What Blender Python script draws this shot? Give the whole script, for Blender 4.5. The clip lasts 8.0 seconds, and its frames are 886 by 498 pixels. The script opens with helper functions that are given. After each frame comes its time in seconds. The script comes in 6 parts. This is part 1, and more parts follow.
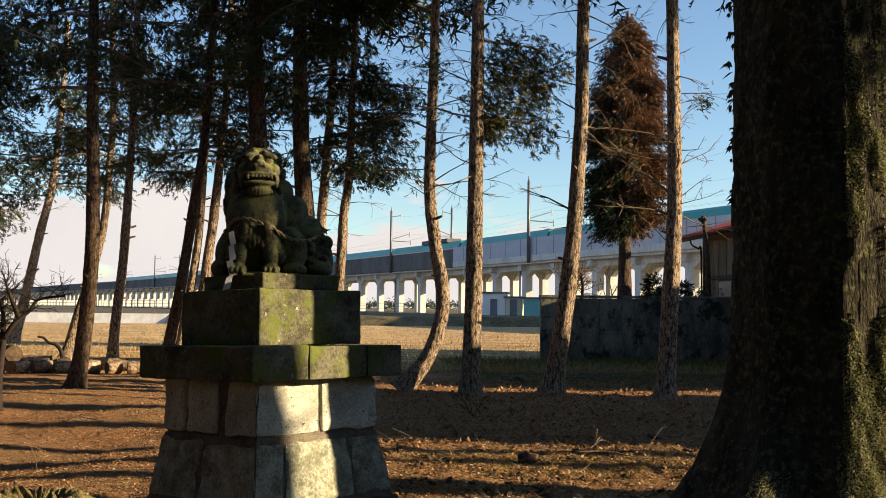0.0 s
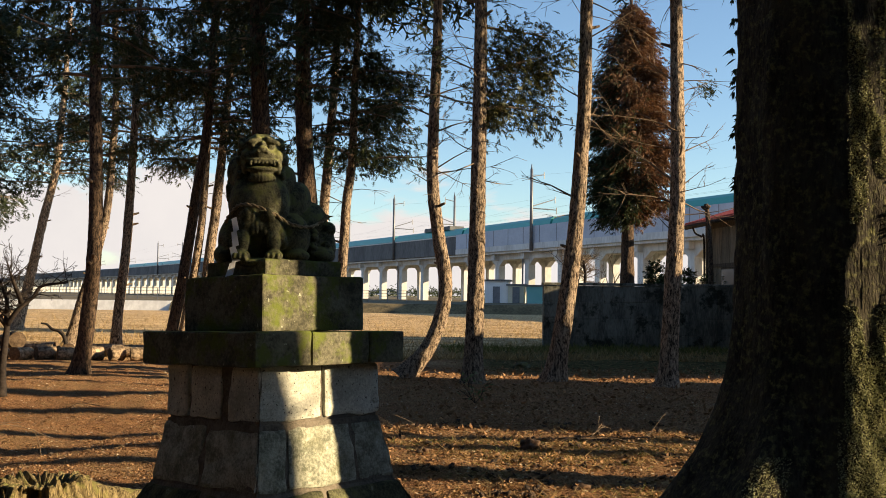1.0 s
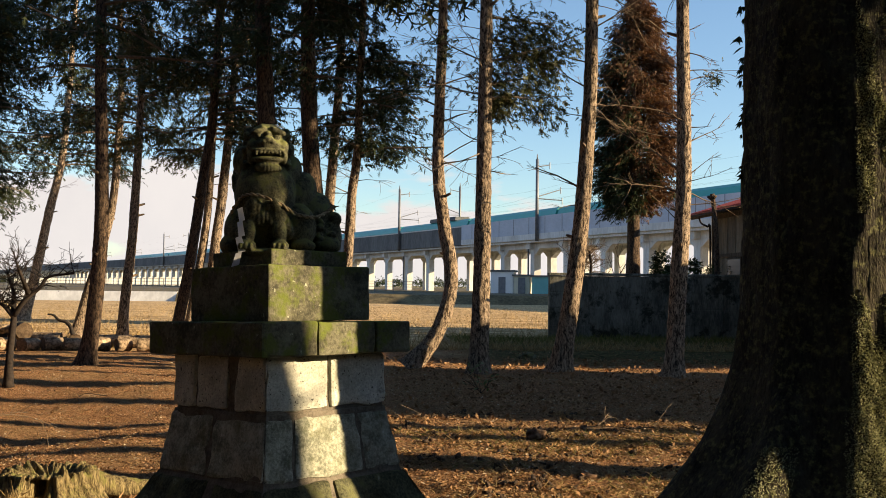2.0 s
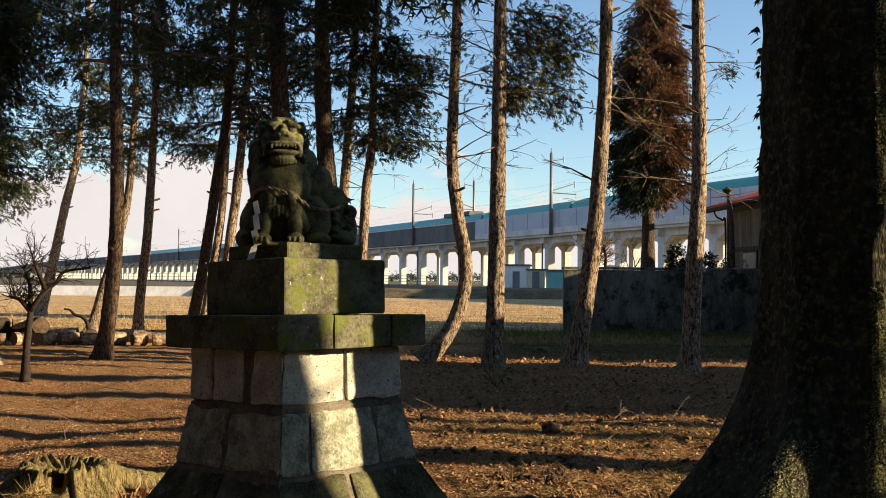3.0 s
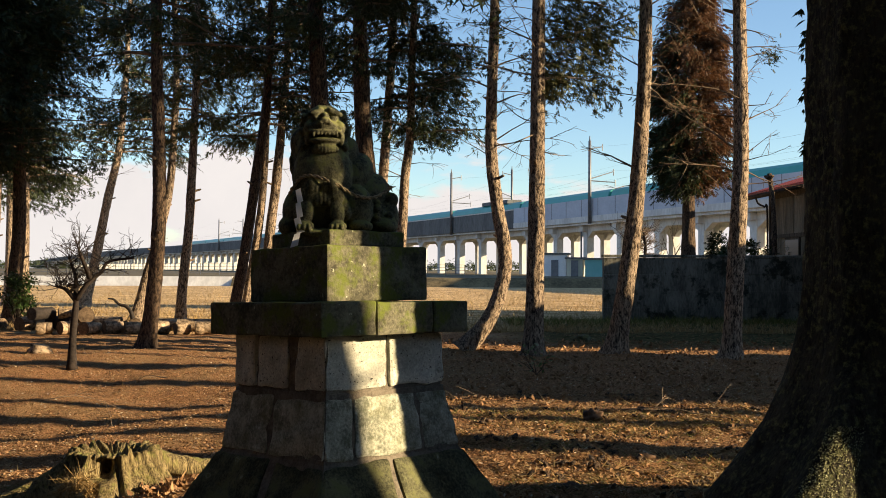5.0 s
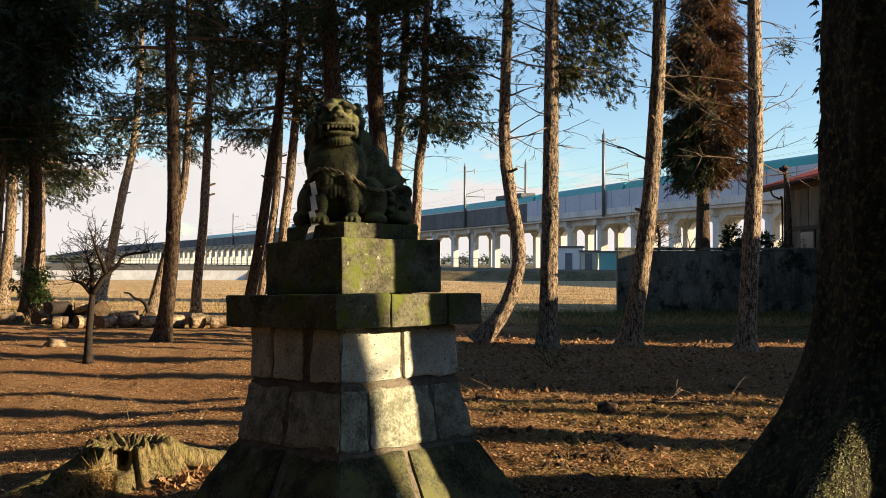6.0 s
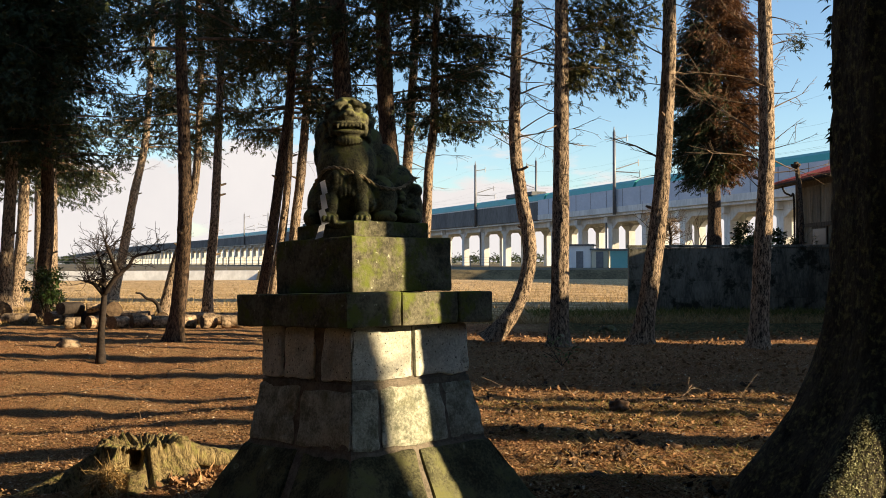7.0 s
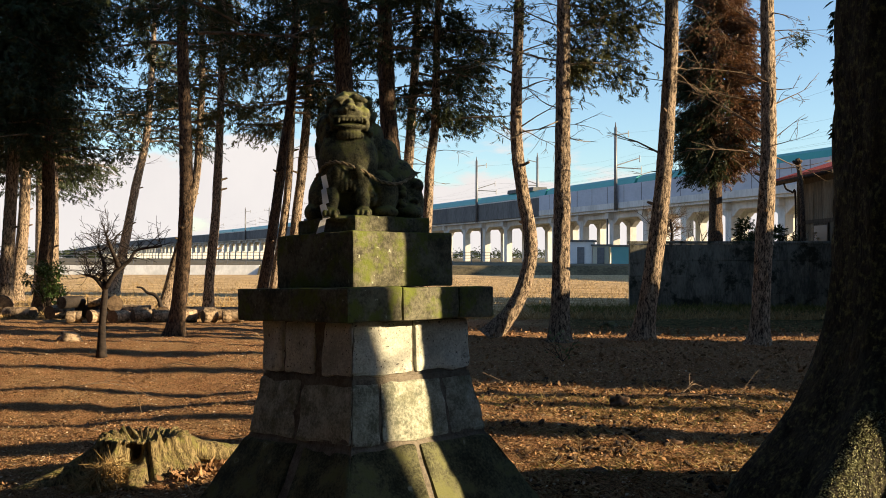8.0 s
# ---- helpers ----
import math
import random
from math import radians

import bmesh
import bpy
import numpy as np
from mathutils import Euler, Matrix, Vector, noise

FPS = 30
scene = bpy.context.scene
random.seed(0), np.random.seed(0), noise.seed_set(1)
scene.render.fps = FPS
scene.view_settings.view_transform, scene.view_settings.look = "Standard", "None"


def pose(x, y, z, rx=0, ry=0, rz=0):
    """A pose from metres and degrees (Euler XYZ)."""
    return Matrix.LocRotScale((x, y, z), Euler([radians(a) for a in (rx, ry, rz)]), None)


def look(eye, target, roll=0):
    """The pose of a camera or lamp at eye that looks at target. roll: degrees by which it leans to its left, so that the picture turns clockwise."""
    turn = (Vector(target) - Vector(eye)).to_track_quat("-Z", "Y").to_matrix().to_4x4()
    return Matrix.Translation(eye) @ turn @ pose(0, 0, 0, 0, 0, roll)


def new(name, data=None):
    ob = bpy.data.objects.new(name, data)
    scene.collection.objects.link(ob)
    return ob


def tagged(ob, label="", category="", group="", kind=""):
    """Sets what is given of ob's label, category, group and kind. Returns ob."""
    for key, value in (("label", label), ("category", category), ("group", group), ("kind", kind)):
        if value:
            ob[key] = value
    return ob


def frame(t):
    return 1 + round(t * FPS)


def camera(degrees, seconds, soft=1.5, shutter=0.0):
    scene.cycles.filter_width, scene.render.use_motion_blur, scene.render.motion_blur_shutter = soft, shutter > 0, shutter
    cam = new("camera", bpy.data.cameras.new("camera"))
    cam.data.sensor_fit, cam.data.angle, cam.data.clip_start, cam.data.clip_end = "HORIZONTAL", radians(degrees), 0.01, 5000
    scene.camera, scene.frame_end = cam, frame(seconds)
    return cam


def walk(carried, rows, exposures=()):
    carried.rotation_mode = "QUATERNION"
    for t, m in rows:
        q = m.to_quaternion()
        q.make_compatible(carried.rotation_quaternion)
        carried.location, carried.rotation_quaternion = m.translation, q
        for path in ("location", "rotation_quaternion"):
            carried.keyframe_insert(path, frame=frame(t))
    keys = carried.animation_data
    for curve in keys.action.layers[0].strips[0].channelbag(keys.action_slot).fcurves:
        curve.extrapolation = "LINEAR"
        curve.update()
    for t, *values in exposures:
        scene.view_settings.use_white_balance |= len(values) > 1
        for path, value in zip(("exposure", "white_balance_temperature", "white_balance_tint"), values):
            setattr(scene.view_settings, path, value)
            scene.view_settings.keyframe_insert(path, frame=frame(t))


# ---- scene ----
cam = camera(46.4, 8.0, soft=0.9)
PATH = [
    (0, (0.031, -0.012, 1.552), (0.196, 1.978, 1.666), 0.6),
    (0.5, (0.026, -0.015, 1.548), (0.19, 1.976, 1.645), 0.9),
    (1, (0.032, -0.02, 1.545), (0.192, 1.971, 1.635), 0.7),
    (2.5, (0.026, 0.001, 1.537), (0.166, 1.995, 1.602), 0.6),
    (3, (0.02, 0.012, 1.531), (0.143, 2.008, 1.592), 0.5),
    (3.5, (0.012, 0.012, 1.524), (0.114, 2.008, 1.571), 0.5),
    (4, (0.004, 0.013, 1.521), (0.087, 2.011, 1.558), 0.4),
    (4.5, (0.001, 0.008, 1.519), (0.066, 2.007, 1.561), 0.3),
    (6, (-0.004, -0.019, 1.508), (0.019, 1.981, 1.535), 0.1),
    (6.5, (-0.003, -0.014, 1.506), (0.008, 1.986, 1.529), -0.1),
    (7, (-0.001, -0.012, 1.503), (0.001, 1.988, 1.528), -0.2),
    (7.5, (-0.004, -0.009, 1.5), (-0.009, 1.991, 1.521), -0.2),
    (8, (-0.001, -0.005, 1.501), (-0.001, 1.995, 1.517), 0.0),
]
walk(cam, [(t, look(eye, target, roll)) for t, eye, target, roll in PATH],
     exposures=[(0.0, 1.11, 7780, 8), (8.0, 1.17, 7680, 8)])

# ---- light ----
SUN_SIDE = 0.234          # the sun stands to the right, a little behind the camera
SUN_HEIGHT = radians(17)
sun_way = Vector((1, -SUN_SIDE, math.hypot(1, SUN_SIDE) * math.tan(SUN_HEIGHT))).normalized()
sun = new("sun", bpy.data.lights.new("sun", "SUN"))
sun.data.energy, sun.data.angle, sun.data.color = 5.0, radians(0.53), (1.0, 0.82, 0.59)
sun.matrix_world = look(sun_way * 50, (0, 0, 0))

world = bpy.data.worlds.new("sky")
scene.world = world
world.use_nodes = True


def link(tree, a, b):
    tree.links.new(a, b)


def math_node(tree, op, a, b=None, clamp=False):
    n = tree.nodes.new("ShaderNodeMath")
    n.operation, n.use_clamp = op, clamp
    for i, v in enumerate((a, b)):
        if v is None:
            continue
        if isinstance(v, (int, float)):
            n.inputs[i].default_value = v
        else:
            link(tree, v, n.inputs[i])
    return n.outputs[0]


def mix_node(tree, fac, a, b, blend="MIX"):
    n = tree.nodes.new("ShaderNodeMix")
    n.data_type, n.blend_type = "RGBA", blend
    for sock, v in ((n.inputs[0], fac), (n.inputs[6], a), (n.inputs[7], b)):
        if isinstance(v, (int, float)):
            sock.default_value = v
        elif isinstance(v, tuple):
            sock.default_value = (*v, 1)
        else:
            link(tree, v, sock)
    return n.outputs[2]


def noise_node(tree, coord, scale, detail=6, rough=0.6, stretch=None):
    if stretch:
        m = tree.nodes.new("ShaderNodeMapping")
        m.inputs["Scale"].default_value = stretch
        link(tree, coord, m.inputs["Vector"])
        coord = m.outputs[0]
    n = tree.nodes.new("ShaderNodeTexNoise")
    n.inputs["Scale"].default_value, n.inputs["Detail"].default_value, n.inputs["Roughness"].default_value = scale, detail, rough
    link(tree, coord, n.inputs["Vector"])
    return n.outputs["Fac"]


def ramp_node(tree, fac, lo, hi):
    n = tree.nodes.new("ShaderNodeMapRange")
    n.interpolation_type = "SMOOTHSTEP"
    n.inputs[1].default_value, n.inputs[2].default_value = lo, hi
    link(tree, fac, n.inputs[0])
    return n.outputs[0]


def build_sky():
    t = world.node_tree
    sky = t.nodes.new("ShaderNodeTexSky")
    sky.sky_type, sky.sun_disc, sky.sun_elevation = "NISHITA", False, SUN_HEIGHT
    sky.sun_rotation = math.atan2(1, -SUN_SIDE)
    sky.air_density, sky.dust_density, sky.ozone_density = 1.0, 0.2, 3.0
    co = t.nodes.new("ShaderNodeTexCoord").outputs["Generated"]
    sep = t.nodes.new("ShaderNodeSeparateXYZ")
    link(t, co, sep.inputs[0])
    puffs = noise_node(t, co, 5.0, 8, 0.55, (1, 1, 3.2))
    # low bank of winter cloud, thinning towards the right and upwards
    lift = math_node(t, "MULTIPLY", sep.outputs["Z"], 4.9)
    side = math_node(t, "MULTIPLY", sep.outputs["X"], 0.36)
    dens = math_node(t, "SUBTRACT", math_node(t, "SUBTRACT", math_node(t, "ADD", math_node(t, "MULTIPLY", puffs, 1.7), 0.02), lift), side)
    cover = ramp_node(t, dens, 0.36, 0.50)
    cloud = mix_node(t, noise_node(t, co, 9, 5), (3.5, 3.6, 4.2), (4.5, 4.5, 5.0))
    col = mix_node(t, cover, mix_node(t, 1.0, sky.outputs[0], (0.90, 1.0, 1.14), "MULTIPLY"), cloud)
    bg = t.nodes["Background"]
    link(t, col, bg.inputs["Color"])
    bg.inputs["Strength"].default_value = 0.095


build_sky()


# ---- materials ----
def material(name, dark, light, scale=6.0, rough=0.85, bump=0.3, stretch=None, fine=60.0, coat=None, random_tint=0.0, metal=0.0,
             spots=None, depth=0.02, position=False, lo=0.36, hi=0.64):
    """Two-scale noise colour with relief. coat = (colour, lower, upper, scale, upward): moss or lichen. spots = (colour, scale, cut)."""
    m = bpy.data.materials.new(name)
    m.use_nodes = True
    t = m.node_tree
    bsdf = t.nodes["Principled BSDF"]
    co = t.nodes.new("ShaderNodeNewGeometry").outputs["Position"] if position else t.nodes.new("ShaderNodeTexCoord").outputs["Object"]
    big = noise_node(t, co, scale, 5, 0.6, stretch)
    small = noise_node(t, co, fine, 4, 0.65, stretch)
    both = math_node(t, "ADD", math_node(t, "MULTIPLY", big, 0.55), math_node(t, "MULTIPLY", small, 0.45))
    col = mix_node(t, ramp_node(t, both, lo, hi), dark, light)
    if spots:
        s = noise_node(t, co, spots[1], 2, 0.5)
        col = mix_node(t, ramp_node(t, s, spots[2], spots[2] + 0.06), col, spots[0])
    if coat:
        g = noise_node(t, co, coat[3], 6, 0.7)
        if coat[4]:
            sep = t.nodes.new("ShaderNodeSeparateXYZ")
            link(t, t.nodes.new("ShaderNodeNewGeometry").outputs["Normal"], sep.inputs[0])
            g = math_node(t, "ADD", g, math_node(t, "MULTIPLY", sep.outputs["Z"], coat[4]))
        col = mix_node(t, ramp_node(t, g, coat[1], coat[2]), col, coat[0])
    if random_tint:
        info = t.nodes.new("ShaderNodeObjectInfo")
        v = math_node(t, "ADD", math_node(t, "MULTIPLY", info.outputs["Random"], 2 * random_tint), 1 - random_tint)
        hsv = t.nodes.new("ShaderNodeHueSaturation")
        link(t, v, hsv.inputs["Value"])
        link(t, col, hsv.inputs["Color"])
        col = hsv.outputs[0]
    link(t, col, bsdf.inputs["Base Color"])
    bsdf.inputs["Roughness"].default_value, bsdf.inputs["Metallic"].default_value = rough, metal
    if rough > 0.6:
        bsdf.inputs["Specular IOR Level"].default_value = 0.25
    if bump:
        b = t.nodes.new("ShaderNodeBump")
        b.inputs["Strength"].default_value, b.inputs["Distance"].default_value = bump, depth
        link(t, both, b.inputs["Height"])
        link(t, b.outputs[0], bsdf.inputs["Normal"])
    return m


def leaf_material(name, dark, light, glow=0.25, rough=0.55):
    """Foliage that lets some light through, varied leaf by leaf."""
    m = bpy.data.materials.new(name)
    m.use_nodes = True
    t = m.node_tree
    bsdf = t.nodes["Principled BSDF"]
    isl = t.nodes.new("ShaderNodeNewGeometry").outputs["Random Per Island"]
    co = t.nodes.new("ShaderNodeTexCoord").outputs["Object"]
    f = math_node(t, "ADD", math_node(t, "MULTIPLY", isl, 0.6), math_node(t, "MULTIPLY", noise_node(t, co, 1.2, 3), 0.4))
    col = mix_node(t, f, dark, light)
    link(t, col, bsdf.inputs["Base Color"])
    bsdf.inputs["Roughness"].default_value = rough
    bsdf.inputs["Specular IOR Level"].default_value = 0.3 if rough < 0.7 else 0.04
    tr = t.nodes.new("ShaderNodeBsdfTranslucent")
    link(t, col, tr.inputs["Color"])
    mx = t.nodes.new("ShaderNodeMixShader")
    mx.inputs[0].default_value = glow
    link(t, bsdf.outputs[0], mx.inputs[1])
    link(t, tr.outputs[0], mx.inputs[2])
    link(t, mx.outputs[0], t.nodes["Material Output"].inputs["Surface"])
    return m


MOSS = (0.075, 0.10, 0.018)
bark = material("cypress_bark", (0.030, 0.019, 0.013), (0.48, 0.365, 0.265), 3, 0.9, 1.0, (9, 9, 3.2), 9, depth=0.06, lo=0.41, hi=0.60, random_tint=0.15)
# cypress bark with shade put into its colour; chips and garden stems use it
bark_dark_shaded = material("dark_shaded_bark", (0.016, 0.011, 0.008), (0.15, 0.10, 0.068), 3, 0.9, 1.0, (9, 9, 3.2), 9, depth=0.06, lo=0.41, hi=0.60, random_tint=0.15)
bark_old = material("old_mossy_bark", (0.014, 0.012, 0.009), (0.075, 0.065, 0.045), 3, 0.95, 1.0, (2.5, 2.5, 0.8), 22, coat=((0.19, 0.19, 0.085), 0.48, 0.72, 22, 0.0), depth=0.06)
twig_mat = material("dead_twig", (0.07, 0.05, 0.035), (0.26, 0.19, 0.13), 4, 0.9, 0.3)
twig_dark = material("plum_twig", (0.012, 0.009, 0.008), (0.045, 0.034, 0.028), 4, 0.9, 0.4, fine=30)
green = leaf_material("cypress_foliage", (0.009, 0.020, 0.008), (0.055, 0.072, 0.022), 0.15)
olive = leaf_material("olive_foliage", (0.030, 0.042, 0.014), (0.13, 0.125, 0.045))
rust = leaf_material("rusty_cedar_foliage", (0.05, 0.026, 0.013), (0.24, 0.115, 0.052))
broad = leaf_material("broad_leaf", (0.012, 0.03, 0.01), (0.05, 0.085, 0.022), 0.15, 0.3)
sprig = leaf_material("sprig_leaf", (0.05, 0.08, 0.02), (0.20, 0.24, 0.09), 0.3, 0.45)
litter = leaf_material("fallen_leaf", (0.06, 0.03, 0.015), (0.55, 0.325, 0.175), 0.1, 0.8)
curled = leaf_material("curled_leaf", (0.11, 0.05, 0.022), (0.56, 0.34, 0.19), 0.1, 0.7)
pale_litter = leaf_material("pale_leaf", (0.35, 0.25, 0.15), (0.70, 0.58, 0.42), 0.1, 0.6)
straw = leaf_material("straw", (0.22, 0.14, 0.06), (0.55, 0.40, 0.20), 0.15, 0.8)
moss_leaf = leaf_material("moss_tuft", (0.24, 0.245, 0.13), (0.62, 0.62, 0.40), 0.1, 0.9)
grass_mat = leaf_material("winter_grass", (0.06, 0.075, 0.02), (0.22, 0.22, 0.07), 0.2, 0.7)
stone_pale = material("pale_granite", (0.38, 0.385, 0.32), (0.74, 0.735, 0.63), 5, 0.9, 0.6, fine=70, coat=((0.20, 0.20, 0.15), 0.58, 0.74, 5, 0.0), random_tint=0.12, spots=((0.08, 0.075, 0.065), 55, 0.64), depth=0.012)
stone_grey = material("weathered_granite", (0.14, 0.15, 0.11), (0.48, 0.48, 0.385), 9, 0.95, 0.7, fine=60, coat=((0.15, 0.155, 0.085), 0.48, 0.78, 6, 0.0), random_tint=0.12, spots=((0.52, 0.52, 0.45), 18, 0.68), depth=0.014)
stone_dark = material("mossy_base_stone", (0.035, 0.036, 0.020), (0.17, 0.168, 0.095), 5, 0.95, 0.7, fine=60, coat=((0.15, 0.155, 0.065), 0.50, 0.66, 5, 0.05), random_tint=0.10, spots=((0.45, 0.46, 0.38), 10, 0.67), depth=0.014)
stone_moss = material("mossy_block_stone", (0.05, 0.048, 0.033), (0.20, 0.19, 0.13), 6, 0.95, 0.8, fine=45, coat=((0.115, 0.14, 0.03), 0.46, 0.64, 5, 0.08), random_tint=0.08, spots=((0.40, 0.41, 0.30), 30, 0.70), depth=0.016)
stone_lion = material("lichened_statue_stone", (0.042, 0.042, 0.026), (0.20, 0.195, 0.12), 9, 0.95, 0.7, fine=70, coat=((0.19, 0.20, 0.075), 0.50, 0.66, 9, 0.14), depth=0.01)
mortar = material("mortar", (0.10, 0.085, 0.065), (0.22, 0.19, 0.15), 12, 0.95, 0.5)
concrete = material("viaduct_concrete", (0.49, 0.49, 0.47), (0.69, 0.69, 0.665), 0.35, 0.9, 0.1, (1, 1, 0.4), 3, position=True)
concrete_dark = material("stained_concrete", (0.085, 0.085, 0.068), (0.25, 0.245, 0.205), 1.6, 0.9, 0.7, (1.6, 1.6, 0.45), 14, coat=((0.035, 0.037, 0.025), 0.50, 0.62, 1.7, 0.0), random_tint=0.12, position=True)
panel_mat = material("noise_panel", (0.38, 0.43, 0.51), (0.46, 0.51, 0.59), 0.3, 0.6, 0.05, (1, 1, 2), 2, position=True)
panel_dark = material("old_parapet_concrete", (0.10, 0.10, 0.10), (0.18, 0.18, 0.175), 0.4, 0.9, 0.1, (1, 1, 0.4), 3, position=True)
steel = material("galvanised_steel", (0.11, 0.115, 0.125), (0.19, 0.195, 0.21), 2, 0.5, 0.05, metal=0.3)
train_teal = material("teal_train_paint", (0.02, 0.28, 0.25), (0.03, 0.34, 0.30), 0.5, 0.35, 0.0)
train_white = material("white_train_paint", (0.68, 0.70, 0.72), (0.78, 0.80, 0.80), 0.5, 0.35, 0.0)
glass_dark = material("dark_glazing", (0.02, 0.03, 0.04), (0.04, 0.05, 0.06), 2, 0.35, 0.0)
roof_red = material("red_sheet_roof", (0.46, 0.07, 0.045), (0.62, 0.12, 0.08), 1.5, 0.5, 0.15, fine=12)
wood_wall = material("weathered_board", (0.085, 0.072, 0.05), (0.21, 0.18, 0.13), 2, 0.9, 0.4, (6, 6, 0.6), 12, random_tint=0.15)
wood_dark = material("dark_timber", (0.035, 0.028, 0.02), (0.10, 0.08, 0.06), 3, 0.9, 0.4, (5, 5, 0.7), 14)
teal_sheet = material("teal_sheet", (0.10, 0.36, 0.38), (0.16, 0.44, 0.45), 0.6, 0.6, 0.05, position=True)
cream = material("cream_render", (0.55, 0.50, 0.38), (0.68, 0.62, 0.48), 0.6, 0.85, 0.05, position=True)
white_paint = material("white_paint", (0.66, 0.67, 0.68), (0.80, 0.80, 0.79), 1, 0.6, 0.05, position=True)
bank_earth = material("bank_earth", (0.055, 0.045, 0.025), (0.17, 0.135, 0.075), 0.5, 0.95, 0.4, None, 5, position=True)
log_bark = material("log_bark", (0.07, 0.048, 0.03), (0.50, 0.37, 0.25), 5, 0.9, 0.8, (1, 1, 1), 18, random_tint=0.2)
log_end = material("sawn_log_end", (0.07, 0.045, 0.03), (0.20, 0.14, 0.09), 9, 0.9, 0.4, fine=40)
stump_mat = material("mossy_stump_wood", (0.045, 0.032, 0.016), (0.36, 0.28, 0.14), 4, 0.95, 1.0, (9, 9, 1.5), 10, coat=((0.23, 0.22, 0.07), 0.52, 0.72, 9, 0.06), depth=0.05)
rope_mat = material("straw_rope", (0.20, 0.155, 0.095), (0.46, 0.37, 0.23), 30, 0.9, 0.5, fine=160)
paper = material("white_paper", (0.74, 0.74, 0.76), (0.82, 0.82, 0.83), 6, 0.8, 0.1)
clod_mat = material("dark_rotten_wood", (0.03, 0.02, 0.013), (0.17, 0.10, 0.06), 8, 0.95, 0.8, fine=40)
iron = material("blackened_wood", (0.012, 0.010, 0.009), (0.05, 0.04, 0.035), 5, 0.9, 0.5)


# ---- building helpers ----
def mesh_from(name, verts, faces, mat, smooth=False):
    me = bpy.data.meshes.new(name)
    me.from_pydata([tuple(v) for v in verts], [], [tuple(f) for f in faces])
    me.materials.append(mat)
    if smooth:
        me.polygons.foreach_set("use_smooth", [True] * len(me.polygons))
    me.update()
    return me


def part(name, bm, mat, parent, label="", smooth=False):
    me = bpy.data.meshes.new(name)
    bm.to_mesh(me)
    bm.free()
    me.materials.append(mat)
    if smooth:
        me.polygons.foreach_set("use_smooth", [True] * len(me.polygons))
    ob = new(name, me)
    ob.parent = parent
    return tagged(ob, label)


def part_mesh(name, me, parent, label="", kind=""):
    ob = new(name, me)
    ob.parent = parent
    return tagged(ob, label, kind=kind)


def thing(name, at, label, category, group="", turn=0.0, kind=""):
    ob = new(name)
    ob.matrix_world = pose(*at, 0, 0, turn)
    ob.empty_display_size = 0.2
    return tagged(ob, label, category, group, kind)


def box(bm, x0, x1, y0, y1, z0, z1, bevel=0.0):
    r = bmesh.ops.create_cube(bm, size=1, matrix=Matrix.Translation(((x0 + x1) / 2, (y0 + y1) / 2, (z0 + z1) / 2)) @ Matrix.Diagonal((x1 - x0, y1 - y0, z1 - z0, 1)))
    if bevel:
        edges = {e for v in r["verts"] for e in v.link_edges}
        bmesh.ops.bevel(bm, geom=list(edges), offset=bevel, segments=2, affect="EDGES", profile=0.6)
    return r["verts"]


def hexa(bm, c, bevel=0.012):
    """A block from eight corners: four below, four above, anticlockwise."""
    v = [bm.verts.new(p) for p in c]
    fs = [bm.faces.new([v[i] for i in f]) for f in ((3, 2, 1, 0), (4, 5, 6, 7), (0, 1, 5, 4), (1, 2, 6, 5), (2, 3, 7, 6), (3, 0, 4, 7))]
    if bevel:
        es = {e for f in fs for e in f.edges}
        bmesh.ops.bevel(bm, geom=list(es), offset=bevel, segments=2, affect="EDGES", profile=0.6)


def bent(p):
    return [Vector(q) for q in p]


def curve_points(pts, n):
    """Catmull-Rom through the points, n per stretch."""
    p = [pts[0] * 2 - pts[1]] + pts + [pts[-1] * 2 - pts[-2]]
    out = []
    for i in range(1, len(p) - 2):
        for k in range(n):
            s = k / n
            a, b, c, d = p[i - 1], p[i], p[i + 1], p[i + 2]
            out.append(0.5 * ((2 * b) + (c - a) * s + (2 * a - 5 * b + 4 * c - d) * s * s + (3 * b - a - 3 * c + d) * s ** 3))
    out.append(pts[-1])
    return out


def tube(verts, faces, pts, radii, sides=6, rough=0.0, rng=random, caps=True):
    """Adds a tapered tube along the points to the lists."""
    n0 = len(verts)
    ref = Vector((0.31, 0.87, 0.12)).normalized()
    for i, p in enumerate(pts):
        d = (pts[min(i + 1, len(pts) - 1)] - pts[max(i - 1, 0)]).normalized()
        a = d.cross(ref).normalized()
        b = d.cross(a)
        for k in range(sides):
            w = 2 * math.pi * k / sides
            r = radii[i] * (1 + (rng.uniform(-rough, rough) if rough else 0))
            verts.append(p + (a * math.cos(w) + b * math.sin(w)) * r)
    for i in range(len(pts) - 1):
        for k in range(sides):
            q = (k + 1) % sides
            faces.append((n0 + i * sides + k, n0 + i * sides + q, n0 + (i + 1) * sides + q, n0 + (i + 1) * sides + k))
    if caps:
        faces.append(tuple(n0 + k for k in range(sides))[::-1])
        faces.append(tuple(n0 + (len(pts) - 1) * sides + k for k in range(sides)))


